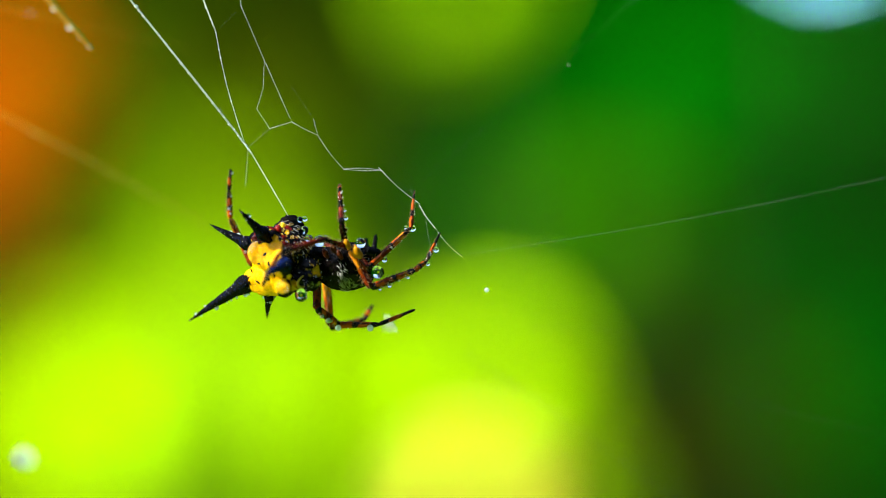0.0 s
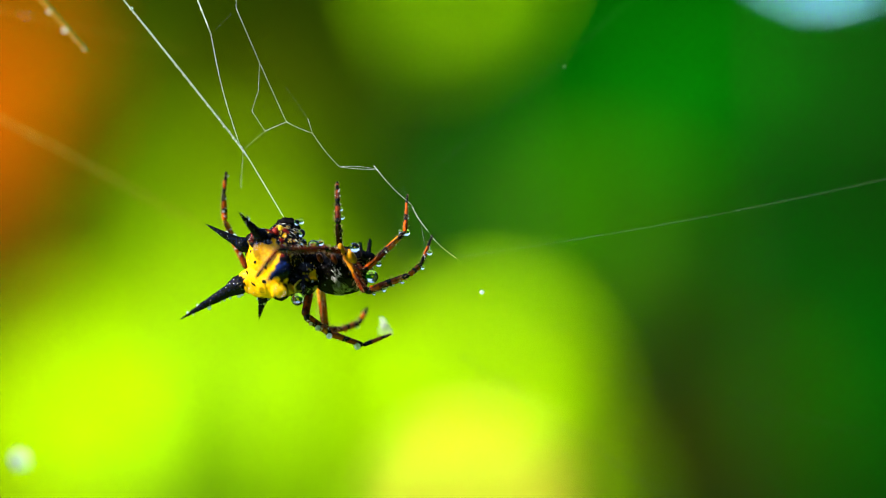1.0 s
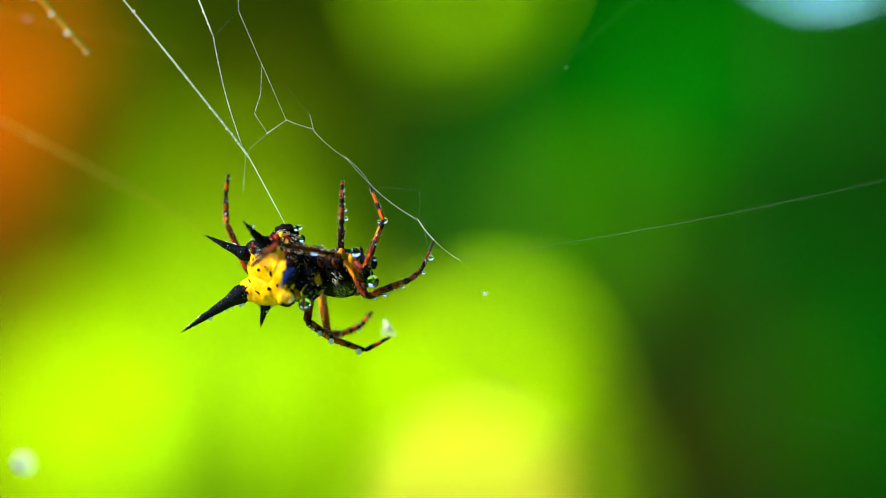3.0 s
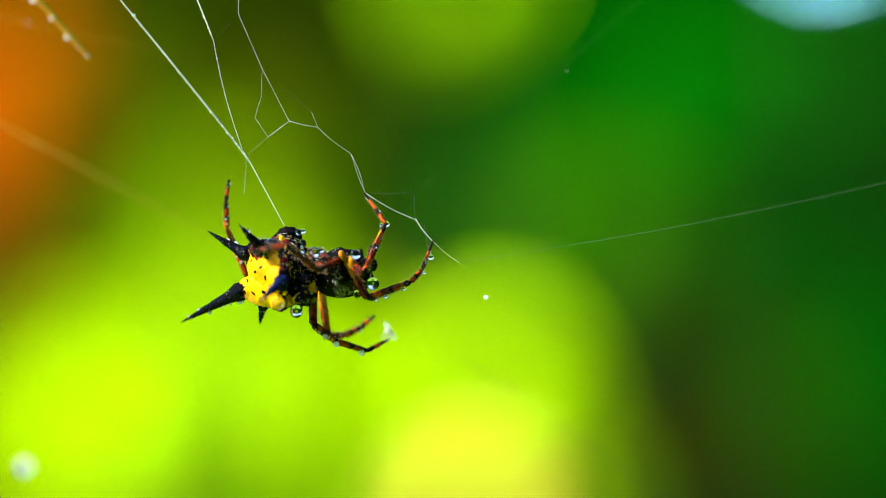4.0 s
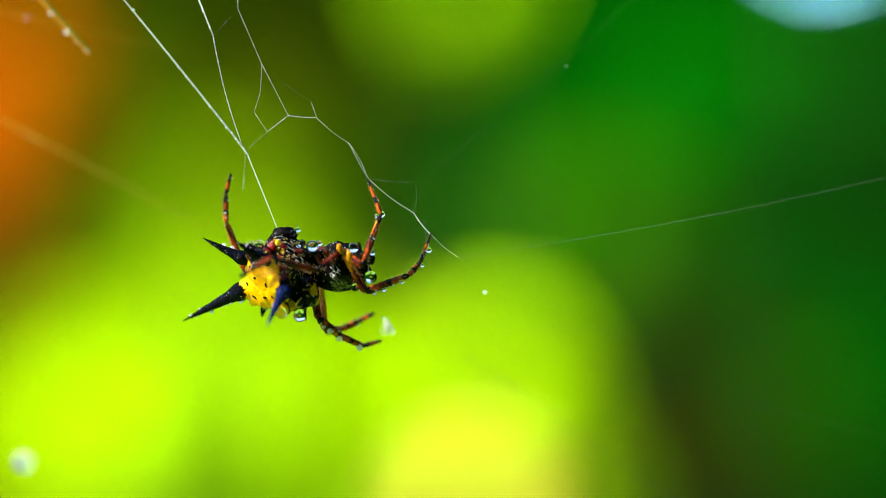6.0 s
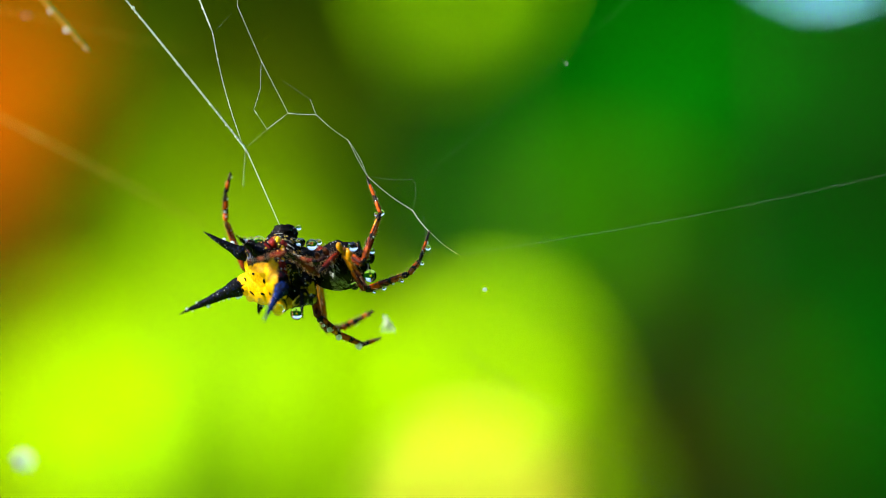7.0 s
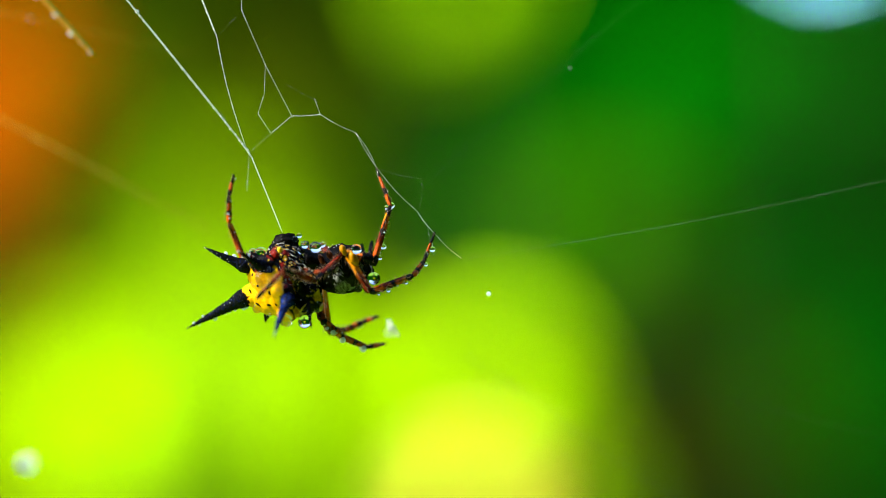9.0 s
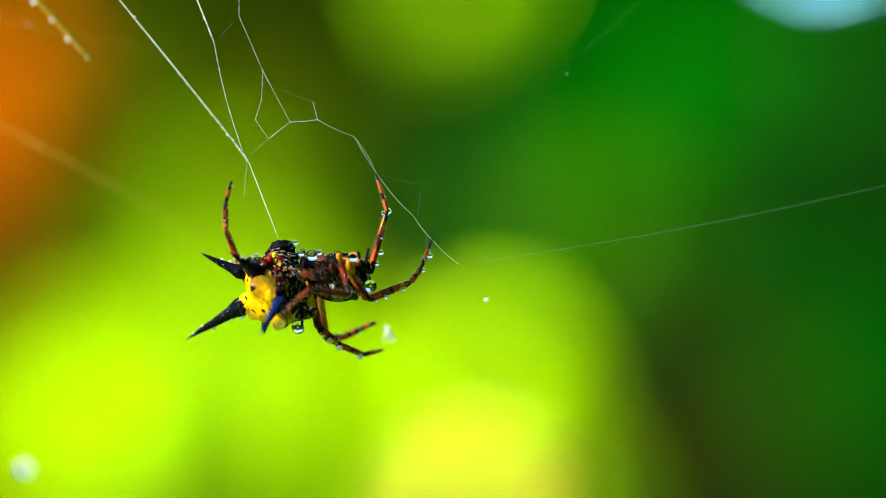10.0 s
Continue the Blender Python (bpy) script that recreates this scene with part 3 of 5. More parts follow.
def limb(joints, radii, tints, rows, label, drops=(), names=("leg", "tibia", "metatarsus", "tarsus"), bright=None):
    """A jointed leg: its first joint is the part, the others hang from it. rows: seconds and the joints' places (mm, in the spider's space)."""
    lengths = [(b - a).length for a, b in zip(joints, joints[1:])]
    rests = [Matrix.LocRotScale(a * MM, (b - a).to_track_quat("Z", "Y"), None) for a, b in zip(joints, joints[1:])]
    obs = []
    for i, ln in enumerate(lengths):
        parent = spider if i == 0 else obs[0]
        obs.append(segment(names[i], ln, radii[i], radii[i + 1], tints[i], parent, 40 + int(ln * 24)))
    tagged(obs[0], label)
    tracks = [[] for _ in lengths]
    for t, pts in rows:
        poses = [bone_pose(a, b, r) for a, b, r in zip(pts, pts[1:], rests)]
        back = poses[0].inverted()
        for i, m in enumerate(poses):
            tracks[i].append((t, m if i == 0 else back @ m))
    for ob, tr in zip(obs, tracks):
        MOVES.append((ob, tr))
    for seg, u, ang, r in drops:
        down = rests[seg].to_quaternion().inverted() @ Vector((0.45, -0.3, -1))
        base = math.atan2(down.y, down.x)
        radius = radii[seg] + (radii[seg + 1] - radii[seg]) * u
        off = Vector((math.cos(base + ang), math.sin(base + ang), 0)) * (radius * 0.85 + r * 0.7) + Vector((0, 0, u * lengths[seg]))
        if seg == 0:
            droplet(obs[0], off, r, 3, bright)
        else:
            d = droplet(obs[0], off, r, 3, bright)
            MOVES.append((d, [(t, m @ Matrix.Translation(off * MM)) for t, m in tracks[seg]]))
    return obs


def by_tip(joints, tips, other=None, bow=None):
    """Joints over time from the foot's places; other: more known stances, bow: the side to which the leg folds."""
    joints = [Vector(j) for j in joints]
    lengths = [(b - a).length for a, b in zip(joints, joints[1:])]
    if bow:
        total, root, rows = sum(lengths), joints[0], []
        for t, x, y, z in tips:
            goal = Vector((x, y, z))
            slack = math.sqrt(max(0, total ** 2 - (goal - root).length_squared)) * 0.5
            guess, run = [], 0
            for ln in [0] + lengths:
                run += ln
                guess.append(root.lerp(goal, run / total) + Vector(bow) * slack * math.sin(math.pi * run / total))
            rows.append((t, fabrik(guess, lengths, root, goal)))
        return joints, rows
    if other:
        stances = [joints] + [[Vector(j) for j in stance] for stance in other]
        rows = []
        for t, x, y, z in tips:
            goal = Vector((x, y, z))
            weights = [1 / ((goal - st[-1]).length_squared + 0.05) for st in stances]
            guess = [sum((st[i] * w for st, w in zip(stances, weights)), Vector((0, 0, 0))) / sum(weights) for i in range(len(joints))]
            rows.append((t, fabrik(guess, lengths, joints[0], goal)))
        return joints, rows
    return joints, [(t, fabrik(joints, lengths, joints[0], Vector((x, y, z)))) for t, x, y, z in tips]


def scatter(seed, n, segs, big=0.2):
    r = random.Random(seed)
    return [(r.choice(segs), r.uniform(0.1, 0.95), r.gauss(0, 0.7), r.uniform(0.03, big * 0.75)) for _ in range(n)]


def make_legs():
    # fore leg that grips the bridge line
    j, rows = by_tip([(0.42, -1.4, 0.93), (2.08, -1.8, -1.78), (5.1, -0.8, -0.6), (5.9, 0, 0.4), (6.72, 0.5, 2.5)],
                     [(0, 6.80, 0.50, 2.04), (0.5, 6.60, 0.50, 2.17), (1, 6.66, 0.50, 2.17), (1.5, 6.66, 0.50, 2.23),
     (2, 6.66, 0.50, 2.29), (2.5, 6.72, 0.50, 2.10), (4, 6.66, 0.50, 2.34), (4.5, 6.72, 0.50, 2.38),
     (5, 6.72, 0.50, 2.47), (5.5, 6.72, 0.50, 2.35), (7, 6.59, 0.50, 2.47), (7.5, 6.66, 0.50, 2.47),
     (8, 6.60, 0.50, 2.47), (8.5, 6.59, 0.50, 2.53), (9, 6.72, 0.50, 2.53), (9.5, 6.78, 0.50, 2.60),
     (10, 6.78, 0.50, 2.65)],
                     [[(0.42, -1.4, 0.93), (2.1, -1.8, -1.65), (5.3, -0.8, -0.35), (5.95, 0, 0.25), (6.8, 0.5, 2.1)],
                      [(0.42, -1.4, 0.93), (2.3, -1.8, -2.05), (5.3, -0.8, -0.55), (6.0, 0, 0.55), (6.78, 0.5, 2.66)]])
    limb(j, [0.27, 0.27, 0.19, 0.14, 0.07], [FEMUR, TIBIA, META, TARSUS], rows, "orange fore leg banded black, beaded with dew",
         [(3, 0.45, 0.3, 0.22), (2, 0.95, 0.2, 0.16), (1, 0.38, 0.0, 0.18), (1, 0.16, 0.1, 0.14), (1, 0.8, 0.0, 0.15), (1, 0.6, 0.1, 0.1)] + scatter(1, 24, [1, 2, 3], 0.1))
    # second leg that hauls the line
    j, rows = by_tip([(0.29, -1.2, 1.09), (1.73, -2.5, -0.05), (3.07, -0.6, 3.57), (1.98, 1, 6.14)],
                     [(0, 4.95, 1.00, 5.06), (0.5, 4.83, 1.00, 5.06), (1, 4.86, 1.00, 5.1), (1.5, 4.87, 1.00, 5.02),
     (1.7, 5.34, 1.00, 5.32), (1.8, 5.46, 1.00, 5.03), (1.9, 3.72, 1.00, 5.43), (2, 3.08, 1.00, 6.15),
     (2.1, 2.78, 1.00, 6.42), (2.5, 2.33, 1.00, 5.77), (2.7, 2.10, 1.00, 6.14), (3.8, 1.76, 1.00, 5.87),
     (4, 1.70, 1.00, 5.69), (4.5, 1.95, 1.00, 6.03), (5, 1.95, 1.00, 6.13), (5.5, 2.08, 1.00, 6.25),
     (7, 2.07, 1.00, 6.32), (7.5, 2.13, 1.00, 6.44), (8, 2.32, 1.00, 6.81), (8.5, 2.32, 1.00, 6.81),
     (9, 2.51, 1.00, 7.06), (9.5, 2.57, 1.00, 7.06), (10, 2.69, 1.00, 7.30)],
                     [[(0.29, -1.2, 1.09), (1.78, -1.8, -0.15), (4.75, -0.6, 2.55), (4.9, 1, 5.0)],
                      [(0.29, -1.2, 1.09), (2.6, -1.4, 0.85), (3.72, -0.6, 4.1), (2.7, 1, 7.2)]])
    limb(j, [0.26, 0.24, 0.16, 0.06], [FEMUR, TIBIA, META], rows, "orange second leg banded black, beaded with dew",
         [(2, 0.05, 0.0, 0.26), (1, 0.3, 0.2, 0.22), (1, 0.95, 3.0, 0.16), (1, 0.1, 0.2, 0.18)] + scatter(2, 24, [1, 2], 0.1))
    # leg that is held up at first and later works at the silk
    j, rows = by_tip([(0.1, -0.8, 1.05), (0.36, -2, 3), (0.34, -1.4, 4.44), (0.12, -1, 5.49), (0.07, -0.8, 5.89)],
                     [(0, -0.33, -1.00, 5.47), (0.5, -0.22, -1.00, 5.67), (1, -0.08, -1.00, 5.94), (1.5, -0.12, -1.00, 5.87),
     (2, -0.24, -1.00, 6.01), (2.5, -0.18, -1.00, 6.24), (2.7, -0.29, -1.00, 6.65), (3.1, 0.34, -1.00, 5.93),
     (3.4, -0.05, -1.00, 3.62), (3.8, -1.15, -1.00, 2.30), (4, -2.22, -1.00, 1.71), (4.1, -4.01, -1.00, 2.50),
     (4.2, -5.78, -1.00, 2.23), (4.3, -4.26, -1.00, 2.85), (4.4, -3.31, -1.00, 2.75), (4.5, -3.10, -1.00, 1.78),
     (4.6, -4.50, -1.00, 2.04)] +
                     [(4.7, -4.44, -1.00, 3.23), (4.8, -2.22, -1.00, 2.07), (4.9, -4.71, -1.00, 2.10), (5, -4.56, -1.00, 2.85),
     (5.1, -1.95, -1.00, 1.25), (5.2, -2.54, -1.00, 0.89), (5.3, -3.92, -1.00, 1.65), (5.4, -5.51, -1.00, 2.30),
     (5.5, -4.22, -1.00, 2.82), (5.6, -1.49, -1.00, 1.01), (5.7, -2.08, -1.00, 0.49), (6, -5.07, -1.00, 1.66),
     (6.3, -3.07, -1.00, 2.20), (6.6, -3.06, -1.00, -0.03), (6.8, -4.25, -1.00, 0.28), (7, -3.84, -1.00, 1.15),
     (7.2, -4.62, -1.00, 1.24), (7.4, -5.59, -1.00, 2.20), (7.6, -5.88, -1.00, 3.19), (7.7, -2.55, -1.00, 1.56),
     (7.9, -2.92, -1.00, 0.23), (8.1, -3.74, -1.00, 0.85), (8.3, -4.69, -1.00, 1.65), (8.5, -5.30, -1.00, 2.45),
     (8.7, -5.86, -1.00, 2.42), (8.8, -4.79, -1.00, 3.05), (8.9, -2.47, -1.00, 1.17), (9, -2.88, -1.00, 0.14),
     (9.2, -4.14, -1.00, 0.13), (9.4, -5.40, -1.00, 1.36), (9.6, -4.57, -1.00, 3.57), (9.75, -2.22, -1.00, 1.48),
     (9.9, -5.04, -1.00, 2.45), (10, -3.84, -1.00, 0.69)], None, (0, -0.8, -0.5))
    limb(j, [0.2, 0.2, 0.16, 0.12, 0.07], [DUSK, MAROON, MAROON, TARSUS], rows, "rust-red leg banded black that hauls silk",
         [(1, 0.3, 0.0, 0.18), (1, 0.7, 0.1, 0.14), (0, 0.8, 0.3, 0.14)] + scatter(3, 18, [0, 1, 2], 0.1))
    # far hind leg stretched up behind the abdomen
    j, rows = by_tip([(-1.76, 3, -0.77), (-6.67, 3.5, -0.57), (-7.98, 3.5, 3.04), (-8.02, 3.5, 4.97), (-7.86, 3.5, 6.57)],
                     [(0, -8.23, 3.50, 6.60), (0.5, -8.38, 3.50, 6.60), (1, -8.13, 3.50, 6.72), (1.5, -8.14, 3.50, 6.79),
     (2, -8.20, 3.50, 6.67), (2.5, -8.01, 3.50, 6.97), (4, -8.01, 3.50, 6.65), (4.5, -7.82, 3.50, 6.74),
     (5, -7.82, 3.50, 6.83), (5.5, -7.76, 3.50, 6.65), (7, -7.70, 3.50, 6.59), (7.5, -7.70, 3.50, 6.78),
     (8, -7.77, 3.50, 6.52), (8.5, -7.70, 3.50, 6.65), (9, -7.70, 3.50, 6.65), (9.5, -7.63, 3.50, 6.65),
     (10, -7.64, 3.50, 6.70)],
                     [[(-1.56, 3, -0.77), (-6.87, 3.5, -0.57), (-8.25, 3.5, 3.04), (-8.32, 3.5, 4.97), (-8.2, 3.5, 6.72)]])
    limb(j, [0.26, 0.22, 0.19, 0.15, 0.08], [FEMUR, band_tint([(0.85, (0.34, 0.04, 0.003)), (1, GOLD)]), META, TARSUS], rows, "orange hind leg banded black, stretched up", scatter(4, 12, [1, 2, 3], 0.13))
    # two lower legs
    j, rows = by_tip([(-1.97, 1.5, -1.03), (-1.32, -1, -3.71), (0.14, 0.6, -4.97), (1.72, 3, -5.76), (2.92, 5.5, -5.32)],
                     [(0, 5.02, -0.20, -3.43), (0.3, 4.53, 0.04, -3.66), (0.5, 4.32, 0.20, -3.88), (0.7, 3.49, 3.20, -5.10),
     (1, 3.71, 3.50, -4.93), (1.5, 3.75, 3.50, -4.38), (2, 3.59, 3.50, -5.26), (2.5, 3.57, 3.50, -4.87),
     (4, 3.46, 4.50, -4.86), (4.5, 3.41, 5.00, -5.17), (5, 2.97, 5.50, -5.08), (5.5, 3.09, 5.50, -5.45),
     (7, 3.02, 5.50, -5.37), (7.5, 3.15, 5.50, -5.26), (8, 3.02, 5.50, -5.52), (8.5, 3.09, 5.50, -5.39),
     (9, 3.16, 5.50, -5.57), (9.5, 3.29, 5.50, -5.38), (10, 3.21, 5.50, -5.46)],
                     [[(-1.97, 1.5, -1.03), (-2.05, -1, -3.78), (-0.3, 0.2, -4.95), (1.95, 1.9, -5.6), (3.7, 3.5, -4.95)],
                      [(-1.97, 1.5, -1.03), (-1.72, -1, -3.31), (0.28, 0, -4.5), (3.04, -0.8, -4.16), (5.43, -0.2, -2.45)]])
    limb(j, [0.26, 0.27, 0.22, 0.16, 0.09], [LOWER, TIBIA, band_tint([(0.35, ORANGE), (0.5, SOOT), (0.8, ORANGE), (1, SOOT)]), TARSUS], rows, "orange lower leg banded black",
         [(1, 0.5, 0.0, 0.2), (1, 0.95, 0.0, 0.22), (2, 0.8, 0.0, 0.24), (1, 0.25, 0.2, 0.14)] + scatter(5, 8, [1, 2], 0.1), bright=True)
    j, rows = by_tip([(-1.45, 2.5, -0.88), (-0.94, 4, -4.65), (0.21, 5, -4.6), (1.43, 5.5, -4.03), (2.46, 6, -3.26)],
                     [(0, 1.90, 6.00, -3.21), (0.5, 1.75, 6.00, -3.02), (1, 1.93, 6.00, -3.09), (1.5, 1.99, 6.00, -2.95),
     (2, 2.05, 6.00, -3.20), (2.5, 2.19, 6.00, -3.03), (4, 2.38, 6.00, -3.17), (4.5, 2.50, 6.00, -3.26),
     (5, 2.44, 6.00, -3.11), (5.5, 2.56, 6.00, -3.48), (7, 2.49, 6.00, -3.40), (7.5, 2.62, 6.00, -3.29),
     (8, 2.49, 6.00, -3.55), (8.5, 2.57, 6.00, -3.42), (9, 2.63, 6.00, -3.60), (9.5, 2.76, 6.00, -3.41),
     (10, 2.68, 6.00, -3.49)])
    limb(j, [0.27, 0.26, 0.22, 0.18, 0.10], [LOWER, TIBIA, META, TARSUS], rows, "orange lower leg on the far flank", scatter(6, 3, [1, 2], 0.12))
    # far hind leg that flicks up behind the spinneret
    j, rows = by_tip([(-0.51, 2.5, 0.67), (-1.46, 3.5, 1.56), (-2.22, 4, 0.66), (-2.86, 4.5, 1.89)],
                     [(0, -3.89, 4.50, 0.91), (1.45, -2.95, 4.50, 1.46), (1.6, -2.16, 4.50, 5.26), (1.7, -1.67, 4.50, 5.28),
     (1.8, -2.00, 4.50, 4.82), (1.9, -2.95, 4.50, 3.95), (2, -3.03, 4.50, 3.33), (2.1, -2.76, 4.50, 2.65),
     (2.3, -3.05, 4.50, 1.55), (4, -1.89, 4.50, 1.71), (5, -2.45, 4.50, 2.30), (6.5, -2.15, 4.50, 1.18),
     (8.8, -2.35, 4.50, 1.45), (8.9, -2.44, 4.50, 1.99), (9, -2.53, 4.50, 1.83), (9.3, -3.28, 4.50, 1.34),
     (9.5, -3.52, 4.50, 1.82), (9.8, -2.46, 4.50, 1.95), (10, -2.66, 4.50, 1.81)])
    limb(j, [0.27, 0.26, 0.2, 0.09], [REDDISH, TIBIA, TARSUS], rows, "rust-red hind leg on the far flank")
    # hind leg that sweeps over the abdomen and combs the silk
    strokes = [
     [(0, -1.37, 1.57, -5.68, -1.72), (0.1, -1.79, 1.27, -5.56, -2.14), (0.2, -1.86, 1.09, -6.10, -1.10), (0.3, -1.29, 1.01, -6.78, -0.25),
     (0.4, -1.30, 1.08, -6.79, 0.61), (0.5, -1.69, 0.92, -8.04, 3.58), (0.6, -0.46, 0.25, -7.52, 2.01), (0.7, 0.51, -0.25, -4.64, 0.49),
     (0.8, 0.93, 0.38, -5.98, 0.27), (0.9, -0.34, 1.36, -5.83, -1.14), (1, -0.91, 1.18, -5.70, -0.82), (1.1, -1.34, 1.08, -5.97, -0.40),
     (1.2, -0.68, 0.93, -6.17, 1.13), (1.3, -1.28, 1.00, -6.54, 1.66), (1.4, -1.35, 0.72, -7.54, 3.38), (1.5, -1.18, 0.80, -7.96, 4.48),
     (1.6, 0.39, 0.19, -6.32, 2.62), (1.7, 1.05, -0.85, -4.29, 1.74), (1.8, 1.01, 0.98, -5.97, -0.43), (1.9, 0.23, 1.17, -5.50, -1.06),
     (2, -1.06, 0.86, -5.54, -1.45), (2.1, -0.49, 0.96, -5.79, -1.23), (2.2, -0.85, 1.06, -6.22, 0.32), (2.3, -0.90, 1.02, -6.39, 0.79),
     (2.4, -1.41, 0.83, -8.35, 3.33), (2.5, -0.35, 0.38, -6.62, 1.24), (2.6, 0.70, -0.17, -5.39, 0.11), (2.7, -0.88, 0.93, -6.73, -1.06),
     (2.85, -0.31, 1.43, -5.76, -0.72), (3, -1.02, 1.29, -6.12, 0.31), (3.2, -1.48, 1.25, -7.40, 3.05), (3.3, 0.09, 0.73, -6.22, 2.29),
     (3.45, 0.81, 0.46, -5.86, 0.38), (3.6, -0.48, 0.88, -5.74, -0.29)],
     [(3.8, -1.61, 0.24, -6.12, 1.46), (3.9, -1.53, 0.21, -5.84, 1.47), (4, -1.45, 0.18, -5.96, 1.47), (4.1, -1.83, 0.52, -8.21, 3.81),
     (4.2, -1.60, 0.26, -7.83, 3.82), (4.3, 0.16, -0.55, -6.15, 1.22), (4.4, 0.94, -0.69, -6.04, -0.76), (4.5, -0.03, 0.60, -5.56, -1.79),
     (4.6, -1.33, 0.15, -5.41, -1.56), (4.7, -1.42, 0.18, -5.74, -0.91), (4.8, -1.36, 0.18, -7.64, 0.66), (4.9, -1.30, 0.06, -8.71, 1.63),
     (5, 0.97, -0.93, -4.25, -1.12), (5.1, 1.05, -0.77, -5.77, -1.43), (5.2, 0.24, -1.06, -6.66, -1.17), (5.3, -0.96, -0.35, -7.15, -2.53),
     (5.4, -1.33, 0.13, -5.22, -3.04), (5.5, -1.48, -0.42, -5.13, -3.31), (5.6, -0.92, 0.04, -8.14, -3.16), (5.7, 0.38, -0.24, -6.13, -2.82),
     (5.9, -1.22, -0.28, -5.50, -2.15), (6.1, -1.38, -0.49, -7.22, 0.77), (6.25, 0.59, -1.07, -5.10, 0.03), (6.4, 0.20, -0.38, -5.88, -1.94),
     (6.6, -1.29, -0.72, -5.96, -1.65)],
     [(6.8, -1.83, -0.84, -7.39, -1.03), (6.9, -1.66, -0.92, -5.47, -0.25), (7, -1.26, -0.65, -5.97, 0.14), (7.1, -1.25, -0.59, -7.25, 1.33),
     (7.2, -1.40, -1.31, -6.30, 0.22), (7.3, -1.62, -1.07, -6.60, 1.90), (7.4, -1.61, -0.60, -7.29, 2.96), (7.5, -0.10, -1.13, -5.24, 1.62),
     (7.6, 0.85, -1.63, -4.06, -0.68), (7.7, -0.03, -1.42, -6.35, -0.82), (7.8, -1.35, -0.98, -6.25, -1.92), (7.9, -1.07, -0.95, -5.77, -1.96),
     (8, -1.34, -1.10, -6.40, -1.33), (8.1, -1.36, -1.37, -6.34, -0.35), (8.2, -1.31, -0.90, -7.11, 1.02), (8.3, 0.65, -1.57, -6.33, 1.22),
     (8.4, -0.33, -1.69, -5.87, 0.82)],
     [(8.5, -0.31, -1.53, -4.67, 1.61), (8.6, 0.56, -1.60, -4.19, 0.60), (8.7, 0.87, -1.60, -3.34, -0.65), (8.8, -0.67, -1.22, -7.53, -0.24),
     (8.9, -0.79, -1.22, -7.26, -1.52), (9, -1.71, -0.94, -5.79, -2.18), (9.1, -1.61, -1.25, -6.16, -1.25), (9.2, -1.13, -1.53, -6.63, -0.47),
     (9.3, -1.60, -1.56, -8.77, 2.12), (9.4, -1.62, -1.54, -8.72, 2.53), (9.5, -1.63, -1.03, -8.26, 3.00), (9.6, -0.54, -1.14, -4.89, -0.51),
     (9.7, -1.31, -0.78, -7.85, 2.40), (9.8, -1.00, -1.16, -5.71, 1.90), (9.9, 0.85, -1.68, -4.41, -0.50), (10, 0.93, -1.37, -3.86, -2.88)],
    ]
    root = Vector((0.22, -1.4, 1.01))
    la, lb, lc = 3.3, 4.2, 3.6
    rows = []
    for stroke in strokes:
        for t, ex, ez, tx, tz in stroke:
            flat = Vector((ex - root.x, 0, ez - root.z))
            if flat.length > la * 0.92:
                flat = flat.normalized() * la * 0.92
            elbow = root + flat - Vector((0, math.sqrt(la * la - flat.length_squared), 0))
            tip = Vector((tx, -4.6, tz))
            gap = tip - elbow
            d = min(gap.length, (lb + lc) * 0.995)
            tip = elbow + gap.normalized() * d
            along = (lb * lb - lc * lc + d * d) / (2 * d)
            pole = Vector((-0.1, -0.8, 0.35))
            pole = (pole - gap.normalized() * pole.dot(gap.normalized())).normalized()
            mid = elbow + gap.normalized() * along + pole * math.sqrt(max(0, lb * lb - along * along))
            rows.append((t, [root, elbow, mid, tip]))
    limb(rows[0][1], [0.17, 0.19, 0.17, 0.11], [REDDISH, REDDISH, band_tint([(0.4, (0.12, 0.01, 0.001)), (0.6, SOOT), (0.75, RUST), (1, SOOT)])], rows,
         "dark rust-red hind leg that combs the silk")


make_legs()

# ---- the web ----
web = new("spider_web")
tagged(web, "fine white orb-web threads strung with dew", "web")
tuft_at = (-3.9, 5, -6.15)

